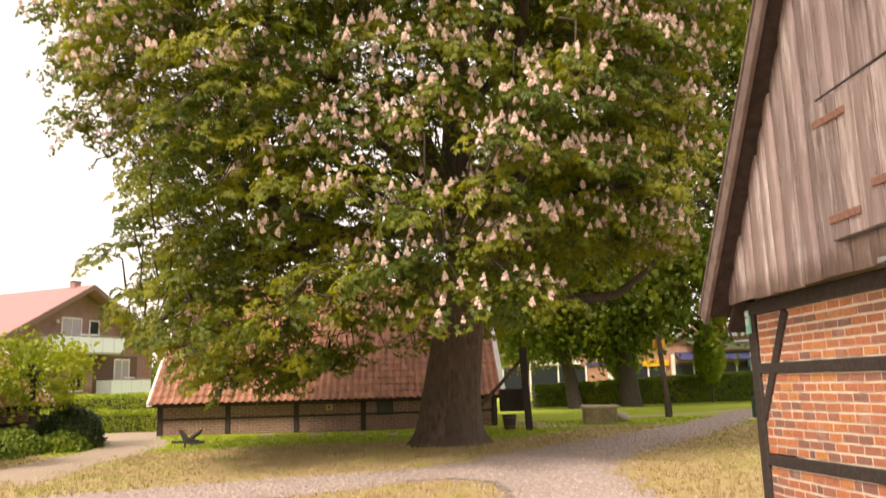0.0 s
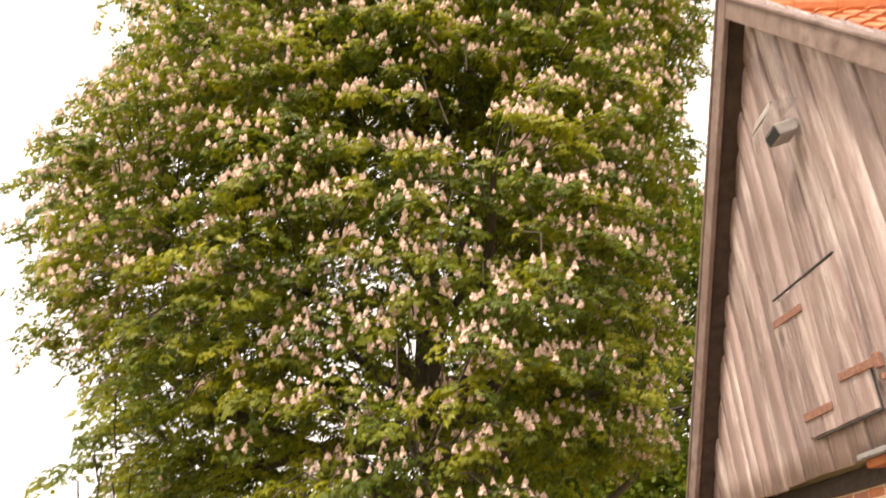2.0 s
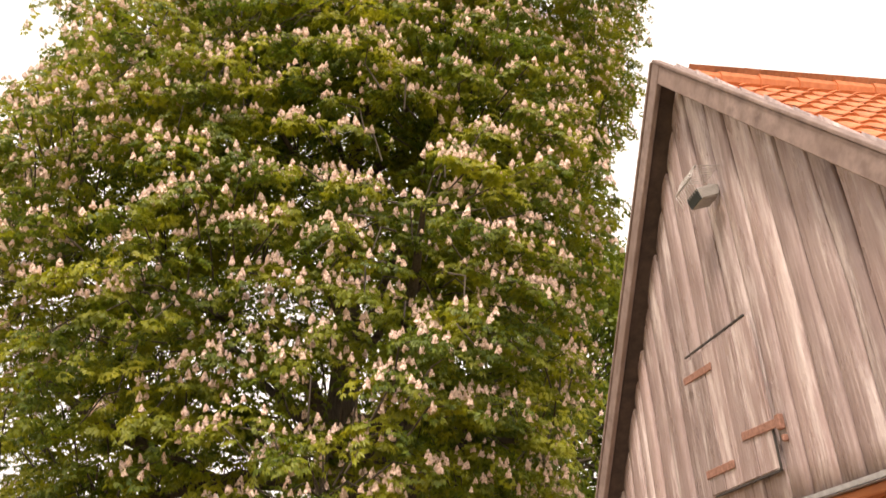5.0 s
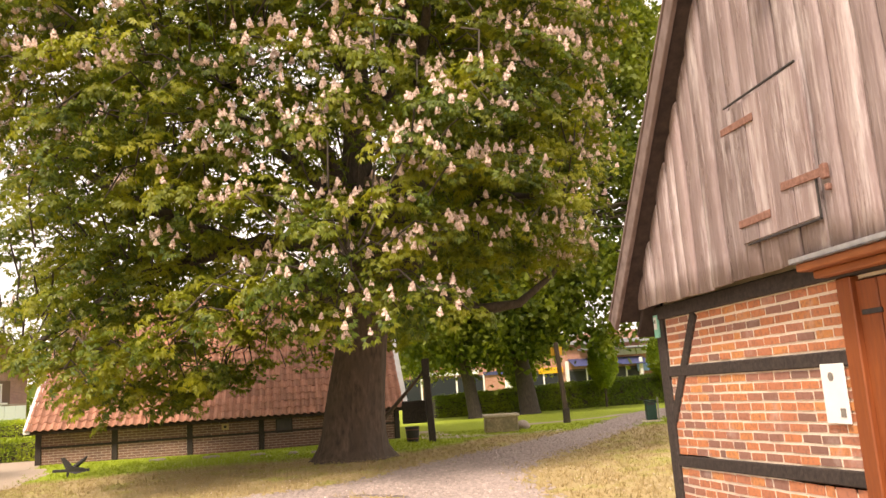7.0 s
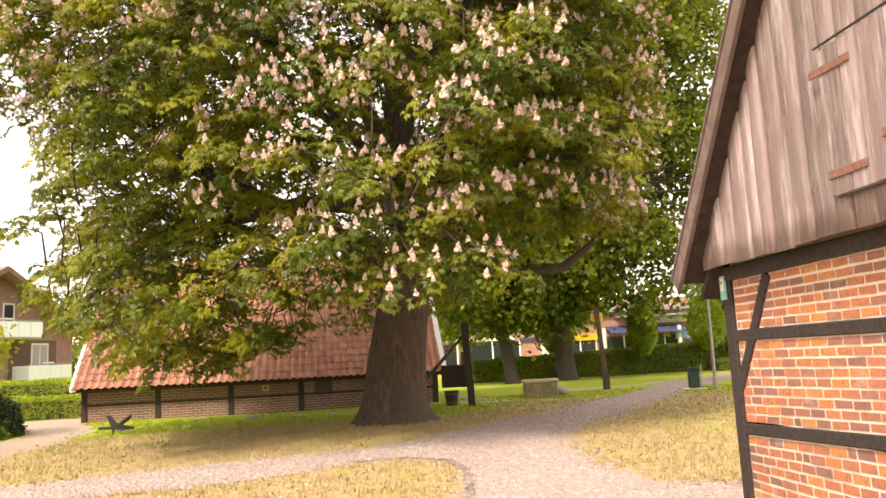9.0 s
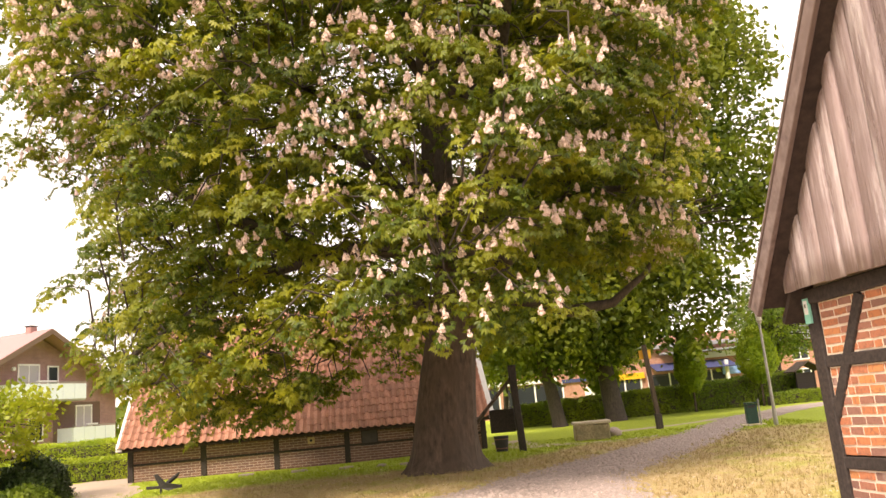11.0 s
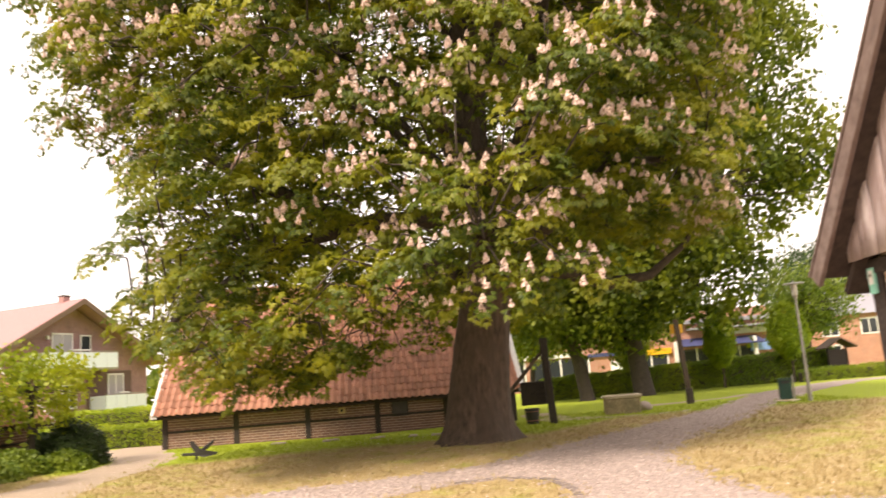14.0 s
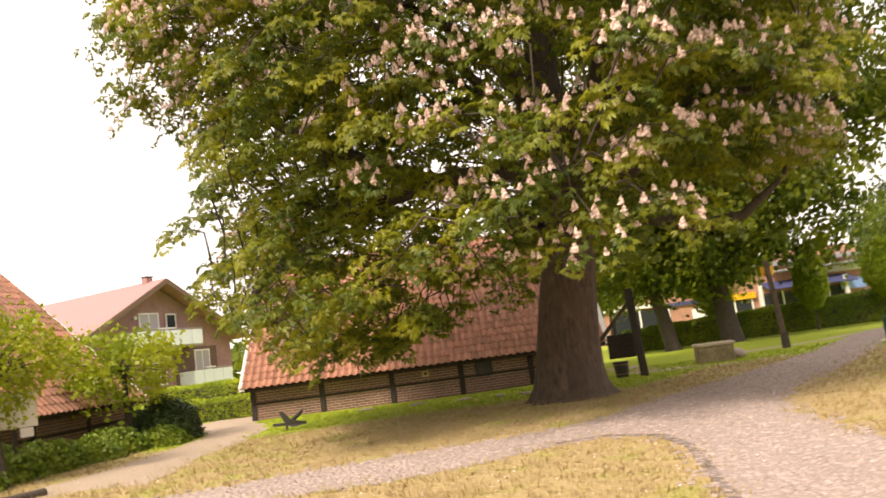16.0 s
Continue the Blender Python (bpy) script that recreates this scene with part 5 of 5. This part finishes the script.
def build_apartment_house():
    h = thing("apartment_house", pose(-24.05, 50.0, 0, 0, 0, 66), "brown brick apartment house with white balconies and tiled gable roof", "house")
    W, E, A, D = 6.3, 4.45, 8.05, 17.0
    part("wall", _gable_block(W, E, A - 0.15, D), HOUSEWALL, h, "mauve-brown brick wall")
    for s in (-1, 1):
        k = (A - E) / W
        rb = bmesh.new()
        pts = [(s * (W + 0.65), E - 0.65 * k), (0, A), (0, A + 0.22), (s * (W + 0.72), E - 0.65 * k + 0.18)]
        vs = [[rb.verts.new((x, y, z)) for x, z in pts] for y in (-1.2, D + 0.5)]
        rb.faces.new(vs[0])
        rb.faces.new(vs[1][::-1])
        for i in range(4):
            j = (i + 1) % 4
            rb.faces.new((vs[0][i], vs[1][i], vs[1][j], vs[0][j]))
        bmesh.ops.recalc_face_normals(rb, faces=rb.faces[:])
        rf = part("roof", rb, HOUSEROOF, h, "brown-red tiled roof slope")
        part("bargeboard", beam((s * (W + 0.68), -1.22, E - 0.65 * k - 0.02), (0, -1.22, A + 0.04), 0.06, 0.30, 0.0, up=(0, 0, 1)), surface("brown_eaves_board", (0.16, 0.10, 0.08), (0.22, 0.14, 0.11)), h)
    for x0, x1 in ((-3.2, -2.6),):
        sk = boxes((-0.6, 0.6, -0.9, 0.9, 0, 0.05))
        k = math.degrees(math.atan((A - E) / W))
        part("skylight", sk, WHITE, h, "pale skylight in the roof", m=pose(-3.4, 7.2, A - 3.4 * (A - E) / W + 0.24, 0, -k, 0))
    ch = part("chimney", boxes((-0.28, 0.22, 0.3, 0.8, A - 0.4, A + 0.50), bevel=0.04), HOUSEROOF, h)
    part("cap", boxes((-0.32, 0.26, 0.26, 0.84, A + 0.50, A + 0.56)), SHOPDARK, ch)
    for (x0, x1, z0, z1) in ((-2.9, 2.5, 3.95, 4.85), (1.5, 4.9, 1.25, 2.12)):
        b = part("balcony", boxes((x0, x1, -1.35, 0.0, z0 - 0.16, z0), bevel=0.01), surface("grey_concrete_slab", (0.3, 0.29, 0.28), (0.42, 0.4, 0.39)), h)
        n = int(round((x1 - x0) / 0.9))
        for i in range(n):
            a0 = x0 + (x1 - x0) * i / n
            part("panel", boxes((a0 + 0.015, a0 + (x1 - x0) / n - 0.015, -1.38, -1.35, z0 - 0.05, z1)), PANELWHITE, b, "white balcony panel")
        part("side_panel", boxes((x1 - 0.02, x1 + 0.01, -1.33, -0.02, z0, z1)), PANELWHITE, b)
        part("side_panel", boxes((x0 - 0.01, x0 + 0.02, -1.33, -0.02, z0, z1)), PANELWHITE, b)
        part("handrail", boxes((x0, x1, -1.40, -1.34, z1 + 0.05, z1 + 0.10)), STEEL, b)
        part("planter", boxes((x0 + (x1 - x0) * .35, x0 + (x1 - x0) * .6, -1.3, -1.1, z1 + 0.1, z1 + 0.2), bevel=0.02), WHITE, b)
    # flat sheet on the wall, its dark colour painting the shade behind the balcony
    part("recess_shade", boxes((1.2, 4.9, -0.03, 0.0, 1.2, 3.75)), surface("shaded_recess_brick", (0.12, 0.075, 0.06), (0.17, 0.105, 0.085)), h)
    window(h, -1.37, 0.09, 4.5, 6.1, -0.01, glass=NETTED)
    window(h, 0.75, 1.5, 4.1, 6.02, -0.01, 0)
    window(h, 2.9, 4.15, 1.6, 3.5, -0.04, glass=NETTED)
    window(h, -4.2, -2.9, 1.5, 2.9, -0.01)
    window(h, -0.6, 0.4, 1.5, 2.9, -0.01)
    lamp = cylinder_bm(0.12, 0.12, 0, 0.12, 12)
    lamp.transform(pose(-1.75, -0.05, 5.85, 90, 0, 0))
    part("wall_lamp", lamp, WHITE, h, "round white wall lamp")
    # lower roof of the house behind
    g = thing("garden_house", pose(-13.0, 58.0, 0, 0, 0, 20), "small house with an orange tiled roof behind the barn", "house")
    part("wall", _gable_block(4.0, 2.6, 4.4, 5.0), SHOPWALL, g)
    for s in (-1, 1):
        part("roof", beam((s * 4.3, 2.4, 2.5), (0, 2.4, 4.5), 5.8, 0.12, 0.0, up=(0, 0, 1)), TILE_NEW, g)


def _gable_block(W, E, A, D):
    bm = bmesh.new()
    pts = [(-W, -0.2), (W, -0.2), (W, E), (0, A), (-W, E)]
    a = [bm.verts.new((x, 0, z)) for x, z in pts]
    b = [bm.verts.new((x, D, z)) for x, z in pts]
    bm.faces.new(a)
    bm.faces.new(b[::-1])
    for i in range(5):
        j = (i + 1) % 5
        bm.faces.new((a[i], b[i], b[j], a[j]))
    bmesh.ops.recalc_face_normals(bm, faces=bm.faces[:])
    return bm


def build_shops():
    s = thing("shop_row", pose(8.0, 62.0, 0), "row of salmon brick shops with dark fronts and coloured awnings", "shops")
    part("wall", boxes((-6.0, 17.5, 0, 9.0, -0.2, 4.3)), SHOPWALL, s)
    part("roof", boxes((-6.3, 17.8, -0.5, 9.2, 4.3, 4.62), bevel=0.03), GREYROOF, s, "grey roof edge")
    part("upper_wall", boxes((12.0, 17.4, 1.0, 8.0, 4.62, 5.4)), SHOPWALL, s)
    for k, (x0, x1) in enumerate(((-5.5, -2.4), (-1.8, 2.6), (6.2, 8.8), (9.4, 12.8), (13.3, 15.6))):
        f = part("shop_window", boxes((x0, x1, -0.06, 0.0, 0.35, 2.35)), SHOPDARK, s, "dark shop window")
        part("pane", boxes((x0 + 0.15, x1 - 0.15, -0.09, -0.06, 0.5, 2.2)), GLASS, f)
        for xm in (x0, (x0 + x1) / 2, x1):
            part("mullion", boxes((xm - .06, xm + .06, -.12, 0.0, 0.1, 2.4)), WHITE, f)
    part("fascia", boxes((2.6, 6.4, -0.16, 0.0, 2.30, 2.58), bevel=0.01), AWNBLUE, s, "violet-blue fascia strip")
    part("fascia", boxes((-3.2, 2.2, -0.2, 0.0, 2.45, 2.80), bevel=0.01), WHITE, s, "white fascia")
    part("sign", boxes((7.1, 9.1, -0.25, -0.02, 2.15, 2.62), bevel=0.01), YELLOW, s, "yellow shop sign")
    part("poster", boxes((4.3, 5.4, -0.12, -0.02, 1.2, 1.9)), PAPER, s, "white poster")
    for x in (9.1, 15.2):
        part("column", boxes((x - 0.12, x + 0.12, -1.6, -1.36, 0.0, 3.0), bevel=0.02), WHITE, s, "pale square column")
    for x0, x1, z, mt in ((9.6, 13.4, 3.0, AWNBLUE), (13.5, 15.9, 2.95, AWNBLUE)):
        aw = beam(((x0 + x1) / 2, -1.9, z - 0.45), ((x0 + x1) / 2, -0.05, z + 0.15), x1 - x0, 0.05, 0.0, up=(0, 0, 1))
        part("awning", aw, mt, s, "dark blue awning")
    part("panel", boxes((15.3, 17.1, -0.35, -0.2, 1.9, 2.75), bevel=0.01), PALEBLUE, s, "pale blue panel")
    part("fascia", boxes((12.6, 17.2, -0.12, 0.02, 3.30, 3.75), bevel=0.01), WHITE, s, "white fascia band")
    part("canopy", boxes((10.5, 17.3, -1.2, 0.0, 3.80, 3.95), bevel=0.02), GREYROOF, s)
    h = thing("gabled_house", pose(30.9, 64.0, 0, 0, 0, -14), "pinkish brick house with a grey slate roof", "house")
    part("wall", boxes((-2.6, 6.0, 0, 7.0, -0.2, 4.3)), SHOPWALL, h)
    rb = bmesh.new()
    pts = [(-3.0, -0.4, 4.2), (6.4, -0.4, 4.2), (6.4, 3.5, 6.4), (0.2, 3.5, 6.4), (-3.0, 7.4, 4.2), (6.4, 7.4, 4.2)]
    v = [rb.verts.new(p) for p in pts]
    for f in ((0, 1, 2, 3), (0, 3, 4), (3, 2, 5, 4), (0, 4, 5, 1), (1, 5, 2)):
        rb.faces.new([v[i] for i in f])
    bmesh.ops.recalc_face_normals(rb, faces=rb.faces[:])
    part("roof", rb, GREYROOF, h)
    window(h, -0.7, 0.5, 2.6, 3.8, -0.01)
    window(h, 2.2, 3.4, 2.6, 3.8, -0.01)
    window(h, -0.7, 0.5, 0.6, 1.8, -0.01)


build_apartment_house()
build_shops()


def far_woods():
    """Distant tree line that closes the view all round."""
    r = np.random.default_rng(77)
    P, N = [], []
    for k in range(150):
        a = 2 * math.pi * k / 150 + r.uniform(-0.01, 0.01)
        d = r.uniform(105, 130)
        c = np.array([d * math.sin(a), 20 + d * math.cos(a), r.uniform(2.0, 4.0)])
        m = 26
        q = r.normal(0, 1, (m, 3))
        q /= np.linalg.norm(q, axis=1, keepdims=True)
        P.append(c + q * np.array([3.6, 3.6, 2.6]) * r.uniform(0.7, 1.1, (m, 1)))
        N.append(q)
    P, N = np.concatenate(P), np.concatenate(N)
    P[:, 2] = np.maximum(P[:, 2], 0.3)
    V, T = scatter([leaf_spray(8, 1.5, 1.0, s) for s in range(4)], P, frames_for(N, r), r.uniform(0.8, 1.3, len(P)), r)
    put("far_woods", array_mesh("far_woods", V, T, LEAF_FINE), label="distant line of green trees", category="woods", kind="stuff")


far_woods()


# ---------------------------------------------------------------- fine ground cover
def ground_cover():
    r = np.random.default_rng(5)
    # grass tufts on the lawns
    n = 42000
    X, Y = r.uniform(-12, 12, n), 6.5 + 22 * r.uniform(0, 1, n) ** 1.4
    JX, JY = X + r.normal(0, 0.22, n), Y + r.normal(0, 0.22, n)
    ok = ~inside(GRAVEL_LINE, JX, JY) & ~inside(SAND_LINE, JX, JY) & ~((X > 2.9) & (Y < 7.7)) & ~((Y > 25.2) & (X < 2.2)) & (np.hypot(X, Y - 18.2) > 0.95) & (X > -11.8)
    X, Y = X[ok], Y[ok]
    P = np.stack([X, Y, ground_z(X, Y)], -1)
    tm = []
    for s in range(6):
        q = np.random.default_rng(s)
        V, T = [], []
        for b in range(5):
            a = q.uniform(0, 6.28)
            c = q.normal(0, 0.025, 2)
            lean = q.uniform(0.01, 0.05)
            hgt = q.uniform(0.025, 0.065)
            i = len(V)
            V += [(c[0] - 0.006 * math.sin(a), c[1] + 0.006 * math.cos(a), -0.005), (c[0] + 0.006 * math.sin(a), c[1] - 0.006 * math.cos(a), -0.005), (c[0] + lean * math.cos(a), c[1] + lean * math.sin(a), hgt)]
            T.append((i, i + 1, i + 2))
        tm.append((np.array(V), np.array(T)))
    up = np.tile([0.0, 0.0, 1.0], (len(P), 1))
    V, T = scatter(tm, P, frames_for(up, r), r.uniform(0.7, 1.5, len(P)), r)
    grass = array_mesh("grass", V, T, LAWN)
    put("grass", grass, label="short tufts of green and straw-dry grass", category="grass", kind="stuff")
    # cobbles and pebbles of the gravel way
    n = 90000
    X, Y = r.uniform(-9, 14, n), 6.5 + 27 * r.uniform(0, 1, n) ** 1.5
    ok = inside(GRAVEL_LINE, X + r.normal(0, 0.16, n), Y + r.normal(0, 0.16, n))
    X, Y = X[ok][:17000], Y[ok][:17000]
    P = np.stack([X, Y, ground_z(X, Y) + 0.006], -1)
    tm = []
    for s in range(5):
        q = np.random.default_rng(40 + s)
        k = 5
        V = [(0.045 * math.cos(6.283 * i / k) * q.uniform(0.7, 1.2), 0.035 * math.sin(6.283 * i / k) * q.uniform(0.7, 1.2), 0.0) for i in range(k)]
        V += [(x * 0.7, y * 0.7, 0.014) for x, y, _ in V] + [(0, 0, 0.017)]
        T = []
        for i in range(k):
            j = (i + 1) % k
            T += [(i, j, k + j), (i, k + j, k + i), (k + i, k + j, 2 * k)]
        tm.append((np.array(V), np.array(T)))
    up = np.tile([0.0, 0.0, 1.0], (len(P), 1)) + r.normal(0, 0.06, (len(P), 3))
    V, T = scatter(tm, P, frames_for(up, r), r.uniform(0.5, 1.3, len(P)), r)
    put("cobbles", array_mesh("cobbles", V, T, COBBLE), label="pale grey and pinkish cobbles set in the gravel", category="cobbles", kind="stuff")
    # fallen petals
    n = 8000
    X, Y = r.normal(0, 7, n), 6.5 + 16 * r.uniform(0, 1, n) ** 1.3
    ok = ~((X > 2.9) & (Y < 7.7)) & (np.abs(X) < 12) & (np.hypot(X, Y - 18.2) > 1.0)
    X, Y = X[ok], Y[ok]
    P = np.stack([X, Y, ground_z(X, Y) + 0.02], -1)
    leaf = (np.array([(-0.016, -0.010, 0.0), (0.016, -0.010, 0.004), (0.018, 0.010, 0.0), (-0.014, 0.012, 0.006)]), np.array([(0, 1, 2), (0, 2, 3)]))
    V, T = scatter([leaf], P, frames_for(np.tile([0, 0, 1.0], (len(P), 1)) + r.normal(0, 0.25, (len(P), 3)), r), r.uniform(0.4, 0.85, len(P)), r)
    put("petals", array_mesh("petals", V, T, BLOSSOM), label="fallen cream petals on grass and gravel", category="petals", kind="stuff")


ground_cover()


# ---------------------------------------------------------------- bricks of the half-timbered gable wall
def build_bricks():
    r = np.random.default_rng(19)
    meshes = []
    for s in range(4):
        bm = boxes((0, 0.10, 0, 1, 0, 1))
        for v in bm.verts:
            v.co.y += float(r.uniform(-0.012, 0.012))
            v.co.z += float(r.uniform(-0.05, 0.05))
            if v.co.x < 0.05:
                v.co.x += float(r.uniform(0, 0.004))
        me = bpy.data.meshes.new("brick")
        bm.to_mesh(me)
        bm.free()
        me.materials.append(BRICK)
        meshes.append(me)
    # (y from, y to, foot left, foot right, head left, head right, courses), y from the wall's middle
    L, R = 7.285 - YC, 4.585 - YC
    panels = [(R, L, 0.11, 0.115, 0.718, 0.838, 8), (R, L, 0.828, 0.942, 1.550, 1.563, 9), (R, L, 1.656, 1.668, 2.10, 2.10, 6),
              (1.93 - YC, 2.92 - YC, 0.11, 0.11, 0.82, 0.82, 8), (1.93 - YC, 2.92 - YC, 0.945, 0.945, 1.55, 1.55, 8), (1.93 - YC, 2.92 - YC, 1.68, 1.68, 2.09, 2.09, 6)]
    for y0, y1, fl, fr, hl, hr, n in panels:
        part("joint_bed", boxes((-0.001, 0.035, y0 - 0.01, y1 + 0.01, fl - 0.03, max(hl, hr) + 0.02)), MORTAR, TIMBER_HOUSE, "pale lime mortar")
        for c in range(n):
            y = y0
            first = True
            while y < y1 - 0.03:
                w = 0.11 if (first and c % 2) or r.uniform() < 0.10 else float(r.uniform(0.195, 0.235))
                w = min(w, y1 - y)
                if y1 - y - w < 0.06:
                    w = y1 - y
                t = (y + w / 2 - y0) / (y1 - y0)
                f, h = fr + (fl - fr) * t, hr + (hl - hr) * t
                ch = (h - f) / n
                slope = math.degrees(math.atan(((fl + (hl - fl) * c / n) - (fr + (hr - fr) * c / n)) / (y1 - y0)))
                m = pose(-0.007 + float(r.uniform(-0.003, 0.003)), y + 0.011, f + ch * c + 0.010 - math.tan(radians(slope)) * w / 2, slope, 0, 0) @ Matrix.Diagonal((0.3, w - 0.022, ch - 0.020, 1))
                put("brick", meshes[int(r.integers(0, 4))], TIMBER_HOUSE, m)
                y += w
                first = False


build_bricks()


def motions():
    """Nothing in the place moves by itself; only the camera does."""


motions()
